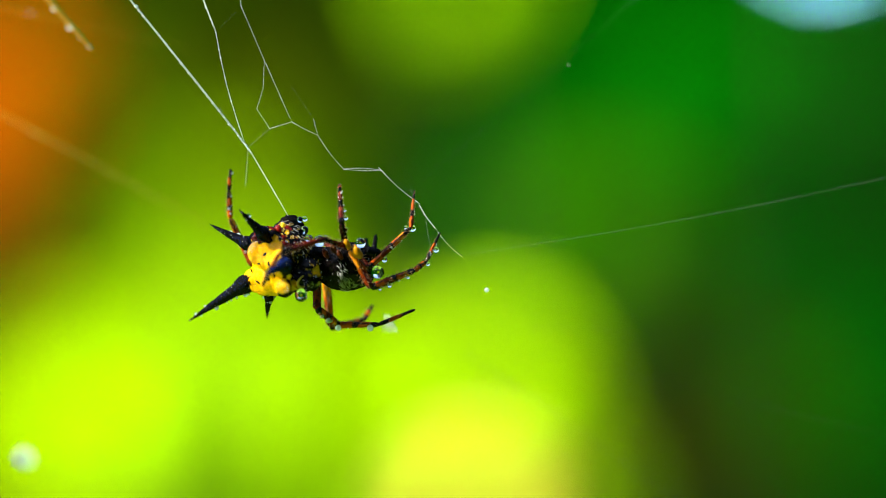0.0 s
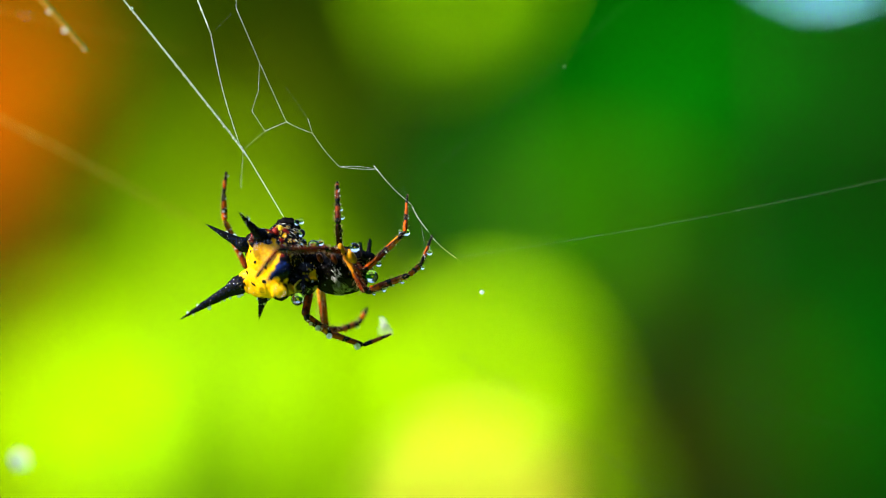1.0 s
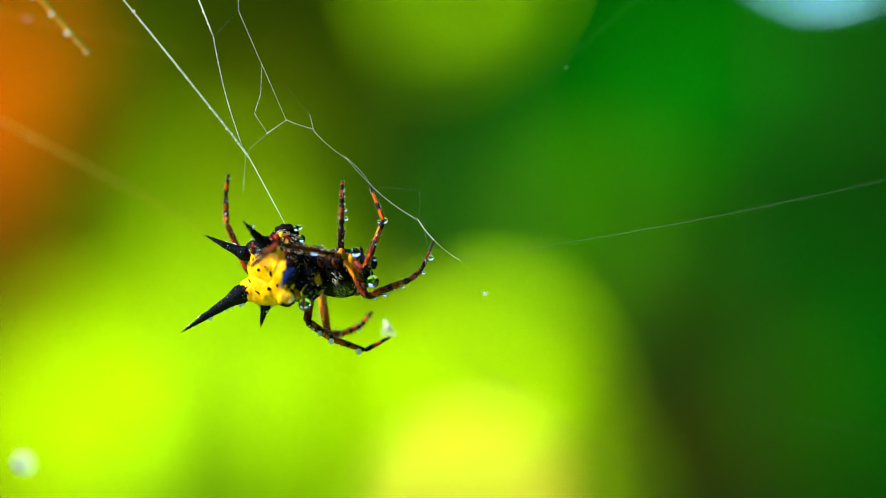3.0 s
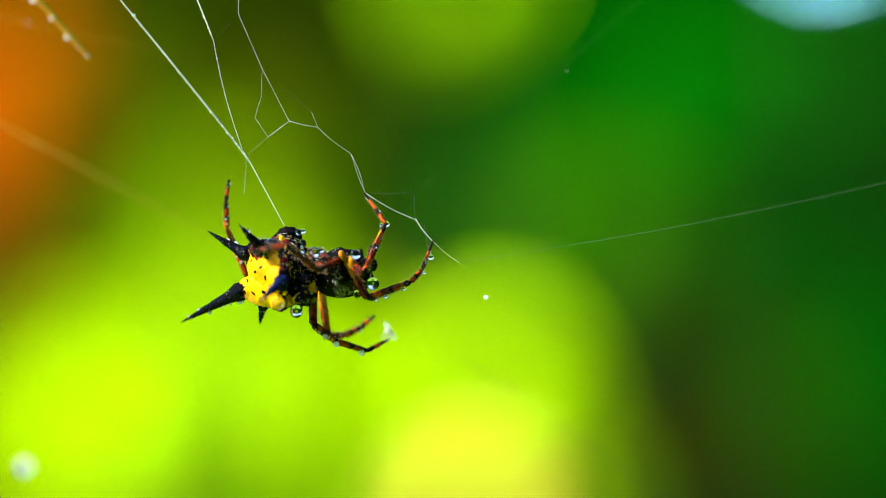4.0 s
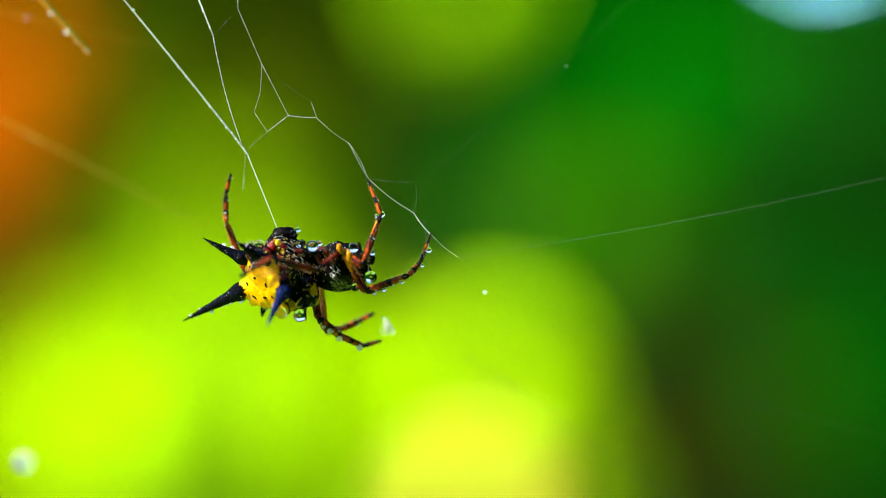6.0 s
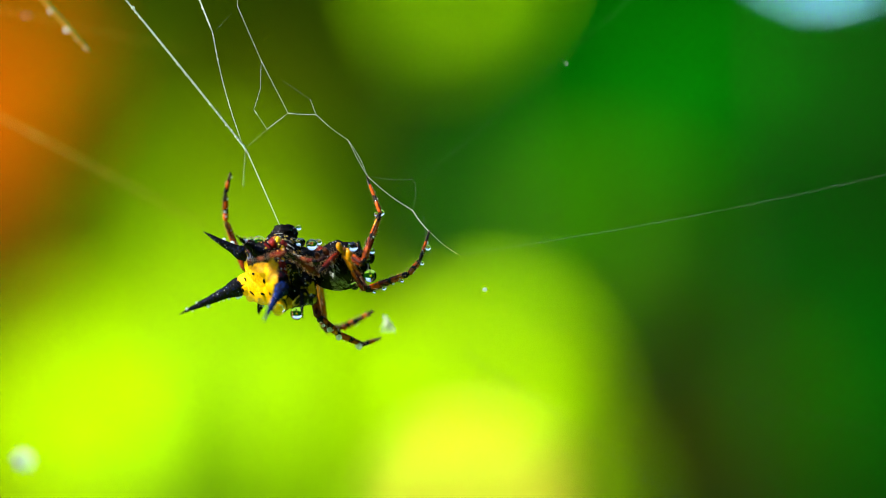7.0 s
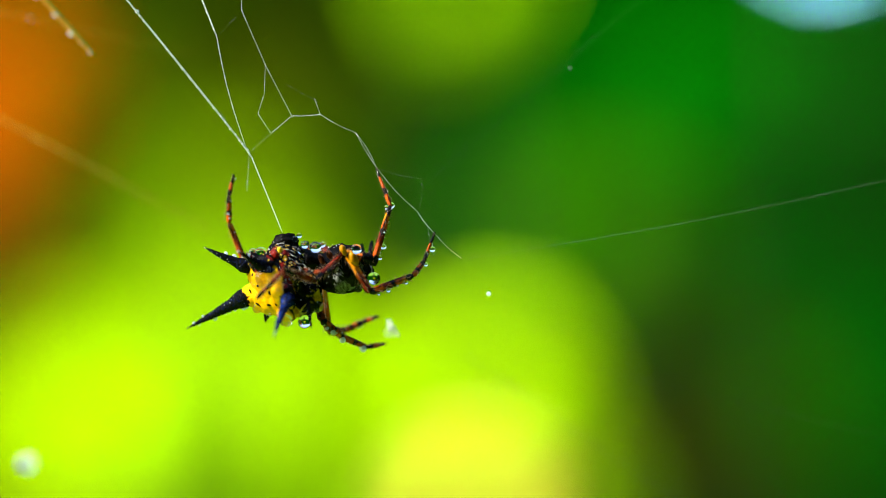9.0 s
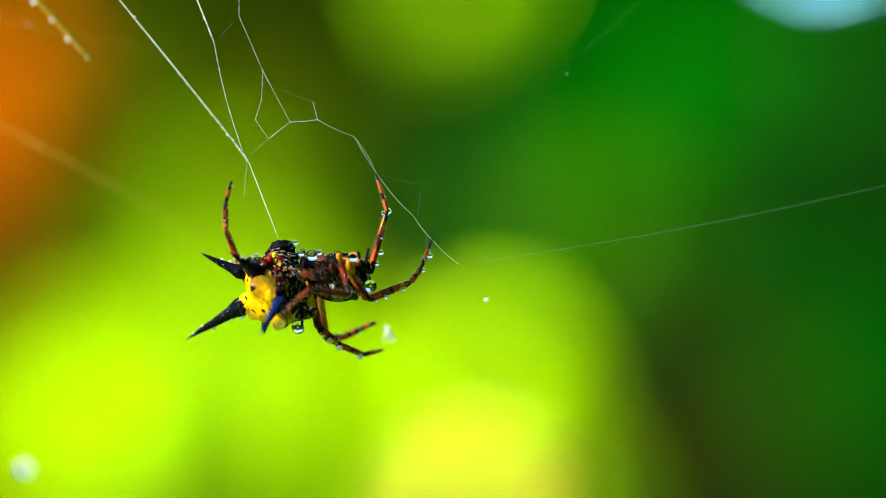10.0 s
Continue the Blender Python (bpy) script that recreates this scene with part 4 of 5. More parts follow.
NODES = {  # seconds, x, z (mm) of the knots that move against the rest of the web
    "b": [(0, -10.95, 8.46), (0.5, -10.93, 8.50), (1, -10.99, 8.62), (1.5, -10.97, 8.48), (2, -11.04, 8.49), (2.5, -11.22, 8.69), (4, -11.01, 9.11), (4.5, -11.08, 9.12), (5, -11.03, 8.99), (5.5, -11.03, 9.13), (7, -11.01, 9.12), (7.5, -11.08, 9.08), (8, -10.99, 9.17), (8.5, -10.97, 9.15), (9, -11.04, 9.22), (9.5, -10.95, 9.15), (10, -10.98, 9.19)],
    "c": [(0, -9.09, 7.53), (0.5, -9.07, 7.63), (1, -9.13, 7.82), (1.5, -9.13, 7.56), (2, -9.19, 7.50), (2.5, -9.31, 7.89), (4, -8.97, 8.66), (4.5, -9.04, 8.85), (5, -8.99, 8.73), (5.5, -8.99, 8.93), (7, -9.03, 9.03), (7.5, -9.04, 9.00), (8, -8.96, 9.22), (8.5, -9.00, 9.20), (9, -9.01, 9.33), (9.5, -8.97, 9.26), (10, -9.01, 9.36)],
    "e": [(0, -7.23, 5.09), (0.5, -7.16, 5.24), (1, -7.18, 5.42), (1.5, -7.17, 5.21), (2, -7.21, 5.37), (2.5, -7.29, 5.48), (3.2, -6.69, 6.35), (4, -6.60, 6.79), (4.5, -6.74, 6.75), (5, -6.67, 7.20), (5.5, -6.67, 7.11), (7, -6.73, 7.20), (7.5, -6.76, 7.09), (8, -6.66, 7.42), (8.5, -6.71, 7.50), (9, -6.49, 8.03), (9.5, -6.46, 7.95), (10, -6.39, 8.15)],
    "f": [(0, -4.50, 5.02), (0.5, -4.51, 5.08), (1, -4.49, 5.26), (1.5, -4.53, 5.06), (2, -4.15, 4.64), (2.5, -4.83, 3.99), (2.7, -5.08, 4.30), (3.8, -5.55, 4.16), (4, -5.61, 3.99), (4.5, -5.43, 4.31), (5, -5.38, 4.25), (5.5, -5.32, 4.63), (7, -5.36, 4.61), (7.5, -5.31, 4.64), (8, -5.04, 5.23), (8.5, -5.06, 5.16), (9, -4.96, 5.47), (9.5, -4.99, 5.33), (10, -4.84, 5.56)],
    "h": [(0, -2.04, 2.86), (0.5, -2.09, 2.91), (1, -2.22, 2.94), (1.5, -2.18, 2.85), (2, -1.90, 2.31), (2.5, -1.70, 1.76), (4, -1.93, 2.02), (4.5, -1.94, 2.04), (5, -1.88, 1.98), (5.5, -1.95, 2.12), (7, -2.12, 2.16), (7.5, -2.06, 2.07), (8, -2.04, 2.29), (8.5, -2.06, 2.28), (9, -2.03, 2.34), (9.5, -2.05, 2.26), (10, -2.03, 2.31)],
    "r": [(0, -2.29, 3.46), (0.5, -2.30, 3.39), (1, -2.39, 3.42), (1.5, -2.34, 3.21), (1.8, -1.32, 4.57), (2, -1.43, 4.42), (2.5, -1.55, 3.97), (4, -2.08, 4.05), (4.5, -1.96, 4.18), (5, -1.91, 4.13), (5.5, -1.91, 4.39), (7, -1.95, 4.36), (7.5, -1.90, 4.34), (8, -1.82, 4.61), (8.5, -1.85, 4.61), (9, -1.74, 4.72), (9.5, -1.77, 4.65), (10, -1.68, 4.75)],
    "l": [(0, -0.41, 0.54), (0.5, -0.53, 0.54), (1, -0.62, 0.51), (1.5, -0.63, 0.43), (2, -0.59, 0.64), (2.5, -0.57, 0.32), (4, -0.82, 0.58), (4.5, -0.82, 0.59), (5, -0.76, 0.54), (5.5, -0.82, 0.67), (7, -1.00, 0.71), (7.5, -0.94, 0.62), (8, -0.92, 0.84), (8.5, -0.93, 0.84), (9, -0.90, 0.89), (9.5, -0.93, 0.82), (10, -0.90, 0.86)],
    "g": [(0, -9.41, 8.70), (1, -9.45, 8.85), (2.5, -9.53, 9.02), (4, -9.4, 9.75), (5, -9.33, 10.02), (7.5, -9.46, 10.12), (10, -9.35, 10.60)],
    "s": [(0, -11.24, 1.89), (0.5, -11.18, 1.93), (1, -11.15, 1.86), (1.5, -11.09, 1.84), (2, -11.23, 1.73), (2.5, -11.34, 1.68), (4, -11.22, 1.44), (4.5, -11.53, 1.13), (5, -11.59, 1.07), (5.5, -11.78, 0.90), (7, -11.52, 0.95), (7.5, -11.70, 0.91), (8, -11.81, 0.88), (8.5, -11.58, 0.91), (9, -11.61, 0.74), (9.5, -11.57, 0.79), (10, -11.73, 0.78)],
}
DEPTH = {"l": 1.7, "s": 1.3}


def knot(key, t):
    rows = NODES[key]
    y = DEPTH.get(key, 2.0)
    for (t0, x0, z0), (t1, x1, z1) in zip(rows, rows[1:]):
        if t0 <= t <= t1:
            u = (t - t0) / (t1 - t0)
            return Vector((x0 + (x1 - x0) * u, y, z0 + (z1 - z0) * u))
    return Vector((rows[-1][1], y, rows[-1][2]))


def strand(a, b, r=0.018, mat=SILK, beads=0, plies=1, sag=0.0, seed=0, thin=1.0):
    """One thread from a to b; each end is a place (mm) or the name of a moving knot. thin: girth at b against a."""
    def place(e, t):
        return knot(e, t) if isinstance(e, str) else Vector(e)
    moving = isinstance(a, str) or isinstance(b, str)
    times = sorted({row[0] for e in (a, b) if isinstance(e, str) for row in NODES[e]} | {0.0, 10.0})
    lengths = [(place(b, t) - place(a, t)).length for t in times]
    ln = sum(lengths) / len(lengths)
    r_ = random.Random(seed + int(ln * 100))
    r *= 0.78 if plies == 1 else 1
    bm = bmesh.new()
    n = max(6, int(ln * 1.5))
    for ply in range(plies):
        ox, oy = ((r_.uniform(-1, 1) * r * 2.0, r_.uniform(-1, 1) * r * 2.0) if plies > 1 else (0, 0))
        pts = []
        for i in range(n + 1):
            u = i / n
            k = math.sin(math.pi * u)
            pts.append(Vector((ox * (0.3 + k) * (1 + (thin - 1) * u) + noise.noise(Vector((u * 5, ply, seed))) * r * 0.5, oy * (0.3 + k) * (1 + (thin - 1) * u) - sag * k, (u - 0.5) * ln)) * MM)
        tube(bm, pts, [r * MM * (1 + (thin - 1) * u / n) * (0.85 + 0.3 * abs(noise.noise(Vector((u * 1.7, ply * 3, seed))))) for u in range(n + 1)], 5)
    for k in range(beads):
        u = r_.uniform(0.05, 0.95)
        ball(bm, Vector((0, -sag * math.sin(math.pi * u), (u - 0.5) * ln)) * MM, r_.uniform(1.5, 2.6) * r * MM * (1 + (thin - 1) * u), 2, (1, 1, 1.3))
    ob = part("thread", bm, mat, web)
    rows = []
    for t in times:
        p, q = place(a, t), place(b, t)
        rows.append((t, Matrix.LocRotScale((p + q) * 0.5 * MM, (q - p).to_track_quat("Z", "Y"), None)))
    if moving:
        MOVES.append((ob, rows))
    else:
        ob.matrix_basis = rows[0][1]
    return ob


def make_web():
    top, hub = (-24.44, 3, 19.48), (-14.04, 2, 6.63)
    strand(top, hub, 0.034, THIN, 18, 7, 0, 1)
    strand((-15.13, 2.2, 7.97), (-13.79, 1.8, 6.15), 0.03, THIN, 6, 6, 0, 36)
    strand((-16.11, 2.6, 9.51), (-15.18, 3.5, 7.91), 0.02, FAINT, 0, 1, 0, 2)
    strand((-14.05, 2, 6.6), (-19.74, 2.55, 13.66), 0.036, THIN, 0, 7, 0, 37, 0.25)
    for k in range(9):  # beads of glue crowd towards the hub
        u = 0.02 + 0.5 * (k / 9) ** 1.4
        a = Vector((-14.05, 2, 6.6)).lerp(Vector((-19.74, 2.55, 13.66)), u)
        droplet(web, a + Vector((0.05 * math.sin(k * 2.1), -0.1, 0.05 * math.cos(k * 3.3))), 0.07 - 0.035 * u, 2, True)
    strand(hub, "s", 0.015, SILK, 14, 2, 0, 3)
    strand((-18.23, 3, 19.40), (-16.40, 2.5, 14.86), 0.03, SILK, 5, 2, 0, 4)
    strand((-16.40, 2.5, 14.86), (-14.32, 2, 7.04), 0.024, SILK, 5, 1, 0.2, 5)
    strand((-16.40, 2.5, 14.86), (-15.03, 3.5, 16.35), 0.012, FAINT, 0, 1, 0, 6)
    strand((-14.60, 2, 19.34), (-14.60, 2, 16.73), 0.016, SILK, 0, 1, 0, 7)
    strand((-14.60, 2, 16.73), (-12.91, 2, 12.83), 0.015, SILK, 0, 1, 0, 8)
    strand((-12.91, 2, 12.83), "b", 0.015, SILK, 0, 1, 0, 9)
    strand("b", "c", 0.017, SILK, 2, 1, 0.05, 10)
    strand("c", "e", 0.015, SILK, 2, 1, 0.1, 11)
    strand("e", "f", 0.015, SILK, 1, 1, 0.05, 12)
    strand("e", "f", 0.013, SILK, 3, 1, -0.12, 13)
    strand("f", "h", 0.017, SILK, 8, 2, 0.12, 14)
    strand("h", "l", 0.018, SILK, 8, 2, 0.1, 15)
    strand("f", "r", 0.008, FAINT, 3, 1, 0.1, 16)
    strand("r", "h", 0.009, FAINT, 0, 1, 0.1, 17)
    strand((-1.37, 2, 1.77), (-0.85, 2, -0.85), 0.016, FAINT, 5, 1, 0.1, 18)
    strand("l", (1.12, 2, -1.00), 0.017, SILK, 16, 1, 0.1, 19)
    strand((1.12, 2, -1.00), (34.81, 6, 5.41), 0.011, FAINT, 0, 1, 0.4, 20)
    strand((-12.91, 2, 12.83), (-12.99, 2, 10.82), 0.012, SILK, 0, 1, 0, 21)
    strand((-12.99, 2, 10.82), (-13.44, 2, 9.37), 0.011, SILK, 0, 1, 0, 22)
    strand((-13.44, 2, 9.37), (-12.51, 2, 7.97), 0.013, SILK, 0, 1, 0, 23)
    strand((-12.51, 2, 7.97), "b", 0.015, SILK, 0, 1, 0, 24)
    strand(hub, (-12.51, 2, 7.97), 0.012, FAINT, 0, 1, 0, 25)
    strand((-11.18, 2, 11.30), "g", 0.010, FAINT, 0, 1, 0, 26)
    strand("g", "c", 0.013, SILK, 0, 1, 0, 27)
    strand(hub, (-14.31, 4, 3.89), 0.022, FAINT, 8, 1, 0, 28)
    # soft threads nearer and farther than the rest
    strand((-31.16, 12, 19.88), (-25.88, 12, 13.93), 0.075, WARM_SILK, 0, 2, 0, 29)
    strand((-35.83, 22, 10.66), (-17.9, 24, 1.15), 0.06, WARM_SILK, 3, 2, 0, 30, 0.4)
    strand((-34.79, 20, 17.77), (-19.1, 22, 14.4), 0.03, WARM_SILK, 0, 1, 0, 35, 0.3)
    strand((-1.71, 6, 4.27), (16.87, 14, 20.41), 0.005, MISTY, 0, 1, 0, 31)
    strand((1.6, 16, -8.2), (18.64, 16, -20.01), 0.02, MISTY, 0, 1, 0, 32)
    strand((10.64, 14, -8.90), (35.57, 14, -14.92), 0.007, MISTY, 0, 1, 0, 33)
    strand((6.04, 12, -6.16), (35.95, 18, -7.52), 0.004, MISTY, 0, 1, 0, 34)
    for place, r in [((-30.05, 12, 18.23), 0.2), ((-28.68, 12, 16.90), 0.17), ((-27.53, 12, 15.50), 0.18), ((-26.13, 12, 14.17), 0.12), ((-26.82, 12, 14.79), 0.07), ((-31.12, 20, 16.93), 0.07),
                     ((2.99, 3, -3.47), 0.17), ((-32.48, 34, -16.85), 0.6), ((8.92, 8, 12.84), 0.05), ((-22.11, 3, 16.70), 0.13)]:
        droplet(web, place, r, 3, True)
    bm = bmesh.new()  # wisp of silk at the lower foot
    r_ = random.Random(4)
    c = vec(tuft_at)
    for k in range(90):
        d = Vector((r_.uniform(-0.2, 0.2), r_.uniform(-0.1, 0.1), r_.uniform(0.0, 0.75)))
        e = Vector((r_.uniform(-0.7, 0.55), 0, r_.uniform(-0.5, 0.0)))
        tube(bm, [c + e * MM, c + (e * 0.3 + d * 0.5) * MM, c + (d * 1.0 + Vector((-0.3, 0, 0.2))) * MM], [0.009 * MM, 0.01 * MM, 0.004 * MM], 3)
    part("silk_wisp", bm, make_silk("wisp_silk", 0.72), web, "pale wisp of loose silk")


make_web()


# ---- plants far behind ----
def leaf_mesh(name, length, width, mat, curl=0.15, fold=0.3):
    """A pointed blade with a folded midrib and a drooping tip, along its own x."""
    me = bpy.data.meshes.new(name)
    n, m = 10, 4
    verts, faces = [], []
    for i in range(n + 1):
        u = i / n
        half = width * 0.5 * math.sin(math.pi * u ** 0.8) ** 0.8 + 0.0004
        for k in range(-m, m + 1):
            v = k / m
            verts.append((u * length, v * half, abs(v) * half * fold - curl * length * u * u + 0.02 * length * math.sin(u * 9 + k)))
    w = 2 * m + 1
    for i in range(n):
        for k in range(2 * m):
            a = i * w + k
            faces.append((a, a + 1, a + w + 1, a + w))
    me.from_pydata(verts, [], faces)
    me.polygons.foreach_set("use_smooth", [True] * len(faces))
    me.materials.append(mat)
    return me


def shrub(label, centre, spread, count, length, mat, seed, name="shrub", leaf="leaf", face=0.9, category="shrub"):
    """A spray of leaves on thin stems that rise from the ground. centre and spread in metres."""
    r_ = random.Random(seed)
    c = Vector(centre)
    base = new(name)
    base.location = (c.x, c.y + 0.08, GROUND)
    tagged(base, label, category, "shrubs behind the web")
    meshes = [leaf_mesh(leaf, length * s, length * s * 0.62, mat, q) for s, q in ((1.0, 0.1), (0.8, 0.2), (1.15, 0.05))]
    bm = bmesh.new()
    foot = Vector((0, 0, 0))
    spots = []
    for k in range(count):
        a, q = r_.uniform(0, 6.28), math.sqrt(r_.uniform(0, 1))
        p = Vector((math.cos(a) * q * spread[0], r_.uniform(-1, 1) * 0.07, math.sin(a) * q * spread[1])) + c - base.location
        spots.append(p)
    for k in range(6):
        top = spots[k % len(spots)]
        way = [foot + Vector((r_.uniform(-.02, .02), r_.uniform(0, .03), 0)), Vector((top.x * 0.5, 0.05, top.z * 0.55)), Vector((top.x * 0.9, 0.04, top.z * 0.97)), top + Vector((0, 0.02, 0))]
        tube(bm, way, [0.005, 0.004, 0.002, 0.001], 6)
    part("stem", bm, STEM, base)
    for p in spots:
        ob = new(leaf, r_.choice(meshes))
        ob.parent = base
        out = Vector((r_.uniform(-1, 1), -0.35, r_.uniform(-1, 0.5))).normalized()
        normal = (Vector((-0.25, -face, 0.35)) + Vector([r_.uniform(-.35, .35) for _ in range(3)])).normalized()
        x = (out - normal * out.dot(normal)).normalized()
        rot = Matrix((x, normal.cross(x), normal)).transposed().to_4x4()
        ob.matrix_basis = Matrix.Translation(p - x * length * 0.5) @ rot
    return base


def wet_spray(label, centre, radius, count, mat, seed, name="shrub", leaf="leaf", category="shrub", length=0.02):
    """A twig whose small wet leaves lie square to the way between sun and eye and flash in the sun."""
    r_ = random.Random(seed)
    c = Vector(centre)
    base = new(name)
    base.location = (c.x, c.y + 0.05, GROUND)
    tagged(base, label, category, "shrubs behind the web")
    half = (SUN_DIR + (Vector((0, -0.36, 0)) - c).normalized()).normalized()
    meshes = [leaf_mesh(leaf, length * q, length * q * 0.7, mat, 0.03, 0.08) for q in (1.0, 0.8, 1.15)]
    spots = []
    for k in range(count):
        a, q = 2.4 * k, math.sqrt((k + 0.5) / count)
        spots.append(c - base.location + Vector((math.cos(a) * q * radius, r_.uniform(-0.02, 0.02), math.sin(a) * q * radius)))
    bm = bmesh.new()
    crown = c - base.location + Vector((0, 0.02, 0))
    tube(bm, [Vector((0, 0, 0)), Vector((r_.uniform(-.03, .03), 0.02, crown.z * 0.5)), crown], [0.005, 0.004, 0.0015], 6)
    for p in spots:
        tube(bm, [crown - Vector((0, 0, 0.02)), (crown + p) * 0.5, p], [0.0012, 0.001, 0.0006], 5)
    part("stem", bm, STEM, base)
    for p in spots:
        ob = new(leaf, r_.choice(meshes))
        ob.parent = base
        normal = (half + Vector([r_.gauss(0, 0.08) for _ in range(3)])).normalized()
        out = Vector((r_.uniform(-1, 1), r_.uniform(-1, 1), r_.uniform(-1, 1)))
        x = (out - normal * out.dot(normal)).normalized()
        ob.matrix_basis = Matrix.Translation(p - x * length * 0.5) @ Matrix((x, normal.cross(x), normal)).transposed().to_4x4()
    return base


GROUND = -1.1
STEM = make_plain("stem_bark", (0.05, 0.07, 0.02), 0.7, 400, 0.3)
bm = bmesh.new()
bmesh.ops.create_grid(bm, x_segments=60, y_segments=60, size=200)
for v in bm.verts:
    v.co.z = GROUND + 0.04 * noise.noise(v.co * 0.4)
tagged(mesh_ob("ground", bm, SOIL), "sunlit green lawn", "ground", "", "structure")


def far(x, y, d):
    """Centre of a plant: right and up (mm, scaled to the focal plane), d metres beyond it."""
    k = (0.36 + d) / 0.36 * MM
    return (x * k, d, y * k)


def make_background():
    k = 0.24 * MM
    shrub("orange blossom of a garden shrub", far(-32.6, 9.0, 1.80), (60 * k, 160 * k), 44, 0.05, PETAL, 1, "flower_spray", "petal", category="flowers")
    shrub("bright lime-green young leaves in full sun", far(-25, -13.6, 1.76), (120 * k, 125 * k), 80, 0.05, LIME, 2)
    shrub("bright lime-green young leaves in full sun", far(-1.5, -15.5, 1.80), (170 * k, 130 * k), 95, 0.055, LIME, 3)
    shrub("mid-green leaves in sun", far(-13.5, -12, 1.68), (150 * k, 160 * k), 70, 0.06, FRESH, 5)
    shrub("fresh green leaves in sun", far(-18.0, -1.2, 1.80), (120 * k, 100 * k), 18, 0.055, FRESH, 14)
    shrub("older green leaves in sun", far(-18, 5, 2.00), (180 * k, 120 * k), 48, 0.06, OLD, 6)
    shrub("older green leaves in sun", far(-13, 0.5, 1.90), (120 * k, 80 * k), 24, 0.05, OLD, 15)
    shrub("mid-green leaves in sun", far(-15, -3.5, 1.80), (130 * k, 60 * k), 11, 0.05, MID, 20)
    shrub("olive-green leaves, brightened in colour for sun", far(-13.4, 6.0, 1.72), (70 * k, 75 * k), 13, 0.05, OLIVE_LIT, 24)
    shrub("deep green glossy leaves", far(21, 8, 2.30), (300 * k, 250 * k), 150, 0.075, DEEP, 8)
    shrub("green leaves, toned down in colour for half light", far(10.5, -0.5, 2.00), (90 * k, 130 * k), 34, 0.05, GREEN, 9)
    shrub("mossy green leaves, half light put into their colour", far(11, 0.0, 1.90), (60 * k, 70 * k), 14, 0.045, MOSS, 12)
    shrub("dull olive leaves, shade put into their colour", far(18, -13, 2.20), (150 * k, 110 * k), 50, 0.06, OLIVE, 10)
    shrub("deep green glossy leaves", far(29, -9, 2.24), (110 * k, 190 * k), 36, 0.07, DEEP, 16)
    shrub("dull olive leaves, shade put into their colour", far(-15, 15, 2.24), (250 * k, 80 * k), 60, 0.06, OLIVE, 11)
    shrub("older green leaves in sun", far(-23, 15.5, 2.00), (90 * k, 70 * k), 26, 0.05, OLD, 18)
    shrub("dull olive leaves, shade put into their colour", far(-30.0, -2.4, 2.1), (140 * k, 70 * k), 60, 0.05, OLIVE, 13)
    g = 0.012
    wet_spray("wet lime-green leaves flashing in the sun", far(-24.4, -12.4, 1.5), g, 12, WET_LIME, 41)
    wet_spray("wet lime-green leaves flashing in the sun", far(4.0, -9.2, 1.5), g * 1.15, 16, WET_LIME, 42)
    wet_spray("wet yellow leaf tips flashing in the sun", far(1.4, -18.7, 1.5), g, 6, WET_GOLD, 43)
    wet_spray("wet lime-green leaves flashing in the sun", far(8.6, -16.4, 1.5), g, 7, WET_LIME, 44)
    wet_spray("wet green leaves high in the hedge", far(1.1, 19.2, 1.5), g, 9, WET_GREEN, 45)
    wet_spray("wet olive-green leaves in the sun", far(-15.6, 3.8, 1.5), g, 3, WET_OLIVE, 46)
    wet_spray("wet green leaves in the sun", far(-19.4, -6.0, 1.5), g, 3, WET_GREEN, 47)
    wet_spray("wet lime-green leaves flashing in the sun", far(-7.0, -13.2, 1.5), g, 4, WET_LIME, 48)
    wet_spray("wet deep green leaves, toned dark for half light", far(18.2, 10.0, 1.5), g, 3, WET_DEEP, 50)
    wet_spray("wet moss-green leaves, toned dark for half light", far(3.4, 5.4, 1.5), g * 1.5, 3, WET_MOSS, 51)
    # Added spray, no real blossom: its glint stands in for bright sky.
    wet_spray("pale blue glossy blades standing in for a sky gap", far(27.9, 24.8, 1.5), g * 0.75, 24, PALE_GLINT, 49, "flower_spray", "petal", "flowers", 0.014)


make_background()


def make_hedge(low, high, crest, count, seed, label):
    """Dense dark hedge that fills the box from low to high, one mesh of many leaves; crest: how ragged its top is."""
    r_ = random.Random(seed)
    me = bpy.data.meshes.new("hedge")
    verts, faces = [], []
    for k in range(count):
        p = Vector([r_.uniform(a, b) for a, b in zip(low, high)])
        if p.z > high[2] - crest + crest * noise.noise(Vector((p.x * 2, p.y * 2, 3))):
            continue
        ln = r_.uniform(0.05, 0.1)
        nrm = Vector((r_.uniform(-.6, .6), -1, r_.uniform(-.3, .8))).normalized()
        x = nrm.orthogonal().normalized()
        x = Matrix.Rotation(r_.uniform(0, 6.28), 3, nrm) @ x
        y = nrm.cross(x)
        i = len(verts)
        verts += [p - x * ln, p - y * ln * 0.4 + nrm * ln * 0.1, p + x * ln, p + y * ln * 0.4 + nrm * ln * 0.1]
        faces += [(i, i + 1, i + 2), (i, i + 2, i + 3)]
    me.from_pydata(verts, [], faces)
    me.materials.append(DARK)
    return tagged(new("hedge", me), label, "hedge", "", "stuff")


# Its top is raised out of view to hide sky from the drops.
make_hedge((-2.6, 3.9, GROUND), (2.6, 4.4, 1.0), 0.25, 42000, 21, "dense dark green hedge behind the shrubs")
# Two unseen hedges, added to block skylight from the spider and its drops.
make_hedge((-2.6, -2.1, GROUND), (2.4, -1.7, 2.6), 0.3, 30000, 22, "unseen tall dark green hedge added to dim the sky")
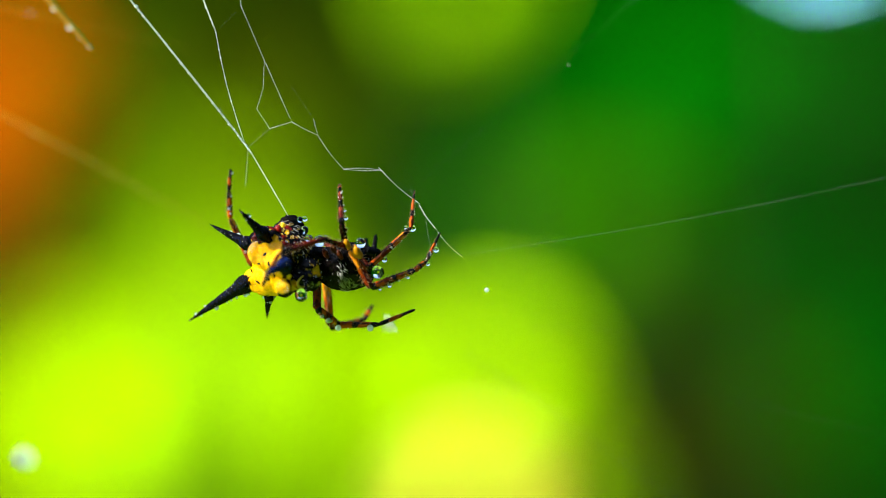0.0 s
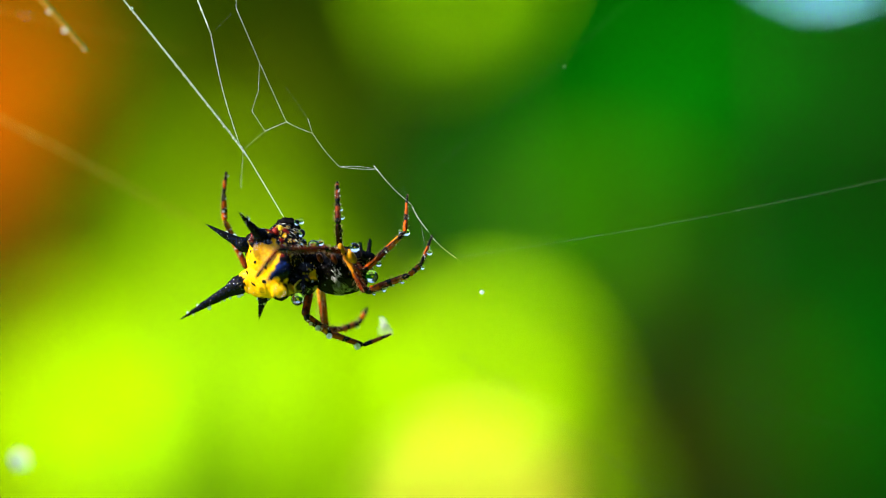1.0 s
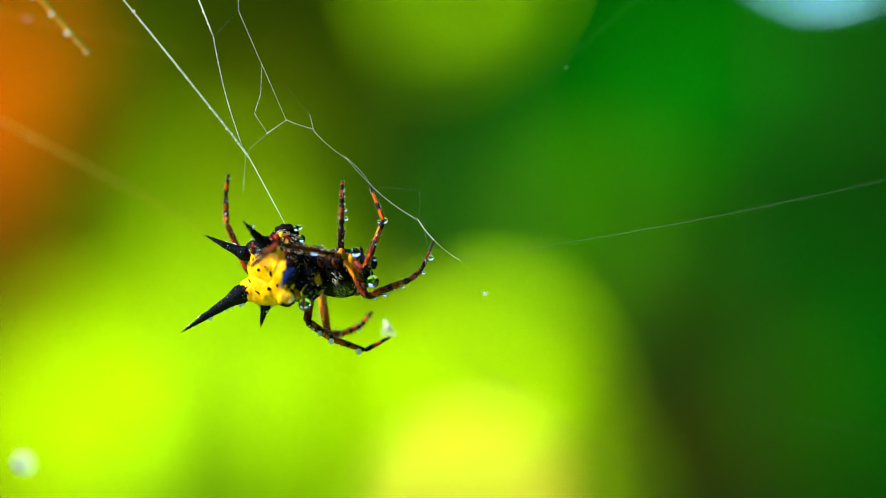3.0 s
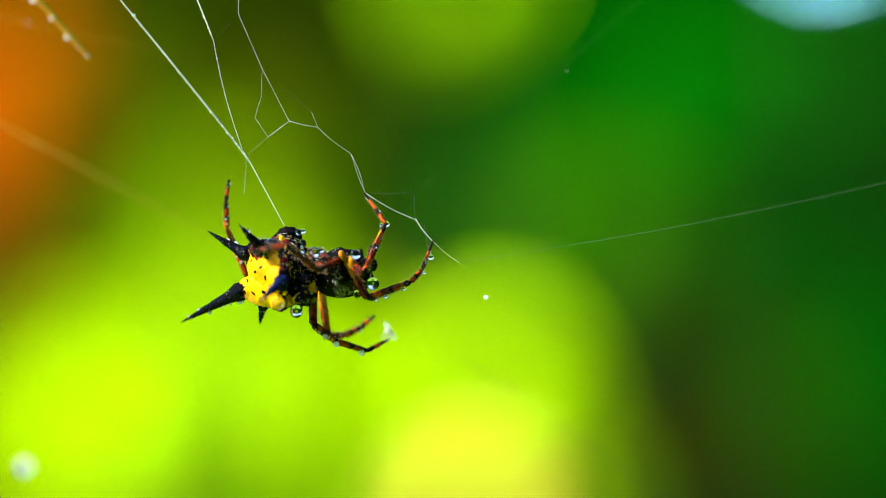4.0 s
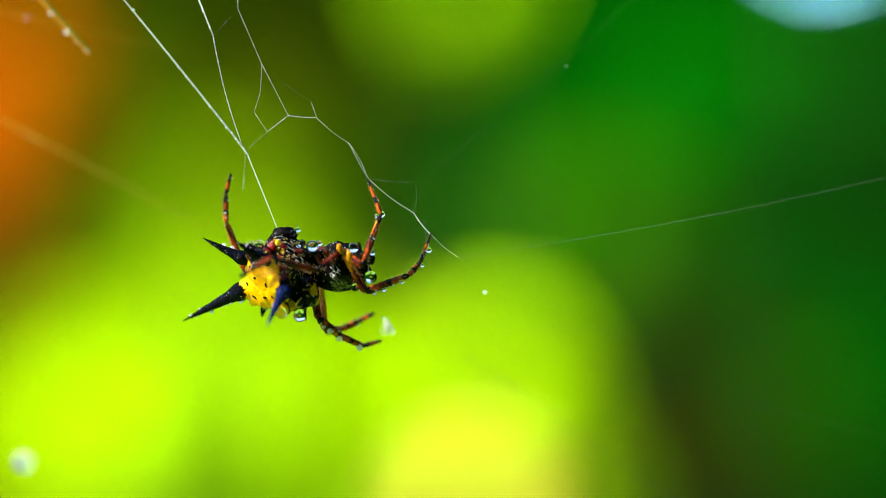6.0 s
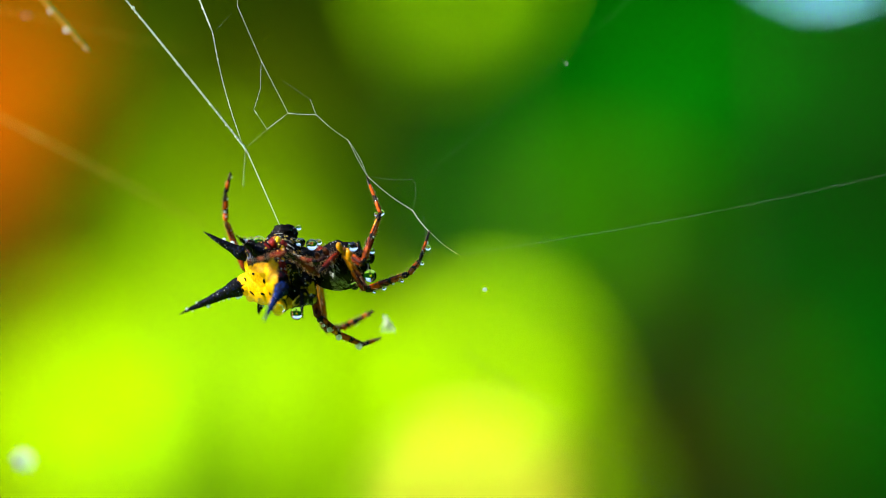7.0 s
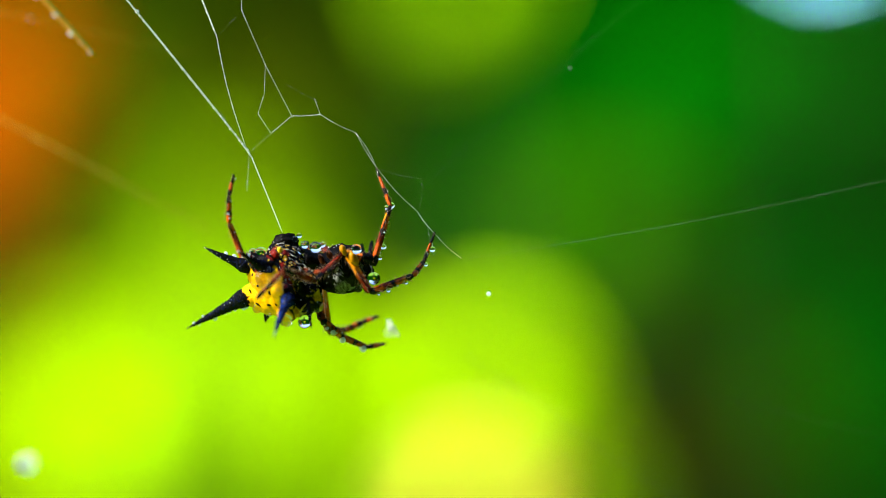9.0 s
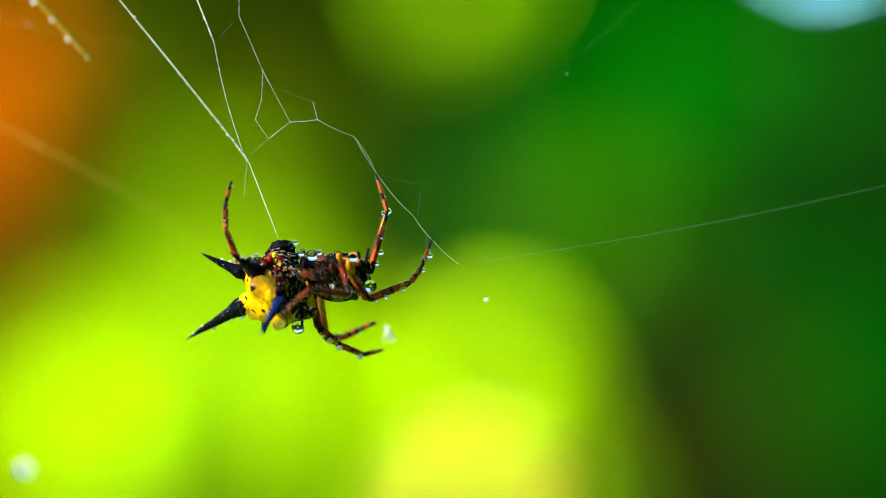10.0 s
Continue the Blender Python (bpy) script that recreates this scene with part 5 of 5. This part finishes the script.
make_hedge((1.9, -1.7, GROUND), (2.3, 3.8, 2.4), 0.3, 30000, 23, "unseen tall dark green hedge added to dim the sky")


# ---- what moves ----
def motions():
    walk(spider, [
    (0, pose(-0.006989, 0.001000, -0.000866)),
    (0.5, pose(-0.007097, 0.001000, -0.000994)),
    (1, pose(-0.007401, 0.001000, -0.001178)),
    (1.5, pose(-0.007525, 0.001000, -0.000994)),
    (2, pose(-0.007525, 0.001000, -0.000934)),
    (2.5, pose(-0.007341, 0.001000, -0.001238)),
    (4, pose(-0.007339, 0.001000, -0.001666)),
    (4.5, pose(-0.007463, 0.001000, -0.001576)),
    (5, pose(-0.007401, 0.001000, -0.001850)),
    (5.5, pose(-0.007463, 0.001000, -0.001422)),
    (7, pose(-0.007521, 0.001000, -0.001114)),
    (7.5, pose(-0.007585, 0.001000, -0.001422)),
    (8, pose(-0.007645, 0.001000, -0.001606)),
    (8.5, pose(-0.007337, 0.001000, -0.001606)),
    (9, pose(-0.007277, 0.001000, -0.001298)),
    (9.5, pose(-0.007153, 0.001000, -0.001362)),
    (10, pose(-0.007521, 0.001000, -0.001850)),
    ])
    walk(carapace, [(0.0, pose(0, 0, -0.0004)), (2.5, pose(0, 0, -0.0003)), (4.0, pose(0, 0, -0.0001)), (10.0, pose(0, 0, -0.0002))])
    walk(abdomen, [
    (0, pose(-0.005133, -0.000634, 0.000111, 99.28, -11.94, -61.96)),
    (0.5, pose(-0.005199, -0.000763, 0.000411, 92.34, -18.83, -59.73)),
    (1, pose(-0.004997, -0.000648, 0.000258, 98.60, -9.53, -58.81)),
    (1.5, pose(-0.004928, -0.000968, 0.000526, 92.64, -16.83, -53.08)),
    (2, pose(-0.004985, -0.000802, 0.000001, 103.53, -6.17, -57.56)),
    (2.5, pose(-0.004813, -0.001159, 0.000095, 102.57, -13.78, -50.89)),
    (4, pose(-0.005032, -0.000620, 0.000072, 99.47, -5.08, -60.70)),
    (4.5, pose(-0.004929, -0.000824, -0.000472, 109.18, -0.41, -58.21)),
    (5, pose(-0.004916, -0.001004, -0.000438, 108.63, -6.49, -55.43)),
    (5.5, pose(-0.004910, -0.000752, -0.000669, 111.79, 0.18, -58.18)),
    (7, pose(-0.005002, -0.000733, -0.000458, 107.09, 3.56, -59.16)),
    (7.5, pose(-0.004874, -0.001018, -0.000593, 108.03, -4.63, -52.91)),
    (8, pose(-0.005198, -0.000406, -0.000964, 110.92, 3.15, -65.80)),
    (8.5, pose(-0.004996, -0.000914, -0.000747, 108.44, -2.81, -56.18)),
    (9, pose(-0.004945, -0.000727, -0.001023, 112.68, 3.65, -58.15)),
    (9.5, pose(-0.004887, -0.000673, -0.000786, 106.62, -3.33, -58.47)),
    (10, pose(-0.005036, -0.000557, -0.000913, 109.52, -0.34, -62.67)),
    ])
    walk(web, [
    (0, pose(0.000140, 0, 0.000555, 0, 0.215, 0)),
    (0.5, pose(-0.000045, 0, 0.000554, 0, 0.001, 0)),
    (1, pose(-0.000201, 0, 0.000392, 0, 0.216, 0)),
    (1.5, pose(-0.000323, 0, 0.000725, 0, 0.163, 0)),
    (2, pose(-0.000353, 0, 0.000633, 0, -0.044, 0)),
    (2.5, pose(-0.000125, 0, 0.000465, 0, 0.102, 0)),
    (4, pose(0.000058, 0, 0.000022, 0, -0.091, 0)),
    (4.5, pose(-0.000003, 0, 0.000135, 0, -0.071, 0)),
    (5, pose(0.000000, 0, 0.000000, 0, 0.000, 0)),
    (5.5, pose(0.000001, 0, 0.000172, 0, -0.008, 0)),
    (7, pose(-0.000010, 0, 0.000570, 0, -0.072, 0)),
    (7.5, pose(-0.000073, 0, 0.000344, 0, 0.022, 0)),
    (8, pose(-0.000218, 0, -0.000060, 0, -0.010, 0)),
    (8.5, pose(0.000106, 0, 0.000006, 0, 0.127, 0)),
    (9, pose(0.000265, 0, 0.000264, 0, -0.000, 0)),
    (9.5, pose(0.000473, 0, 0.000337, 0, 0.020, 0)),
    (10, pose(0.000077, 0, -0.000140, 0, -0.003, 0)),
    ])
    places = [(0, 0.76, 0.54, 1.30), (0.5, 1.17, 0.48, 1.23), (1, 1.65, 0.74, 1.05), (1.5, 2.00, 1.70, 0.42), (2, 0.26, 0.60, 1.35), (2.5, 2.01, 1.08, 0.76),
              (3.2, 1.2, 0.9, 1.1), (4, 2.19, 1.43, 0.49), (4.5, 0.60, 0.51, 1.32), (5.5, 1.39, 0.41, 1.18), (6.2, 1.5, 1.2, 0.95), (7, 1.26, 1.18, 1.07), (7.5, 0.3, 2.1, -0.1),
              (8, -0.07, 0.91, 1.23), (8.5, 2.46, 1.12, 0.31), (9, 1.66, 0.90, 1.01), (9.5, 1.99, 1.91, 0.52), (10, 1.70, 0.46, 1.04)]
    rows = [(t, Matrix.Translation(vec((x, y, z)))) for t, x, y, z in places]
    walk(bead, rows)
    for ob, rows in MOVES:
        walk(ob, rows)


motions()
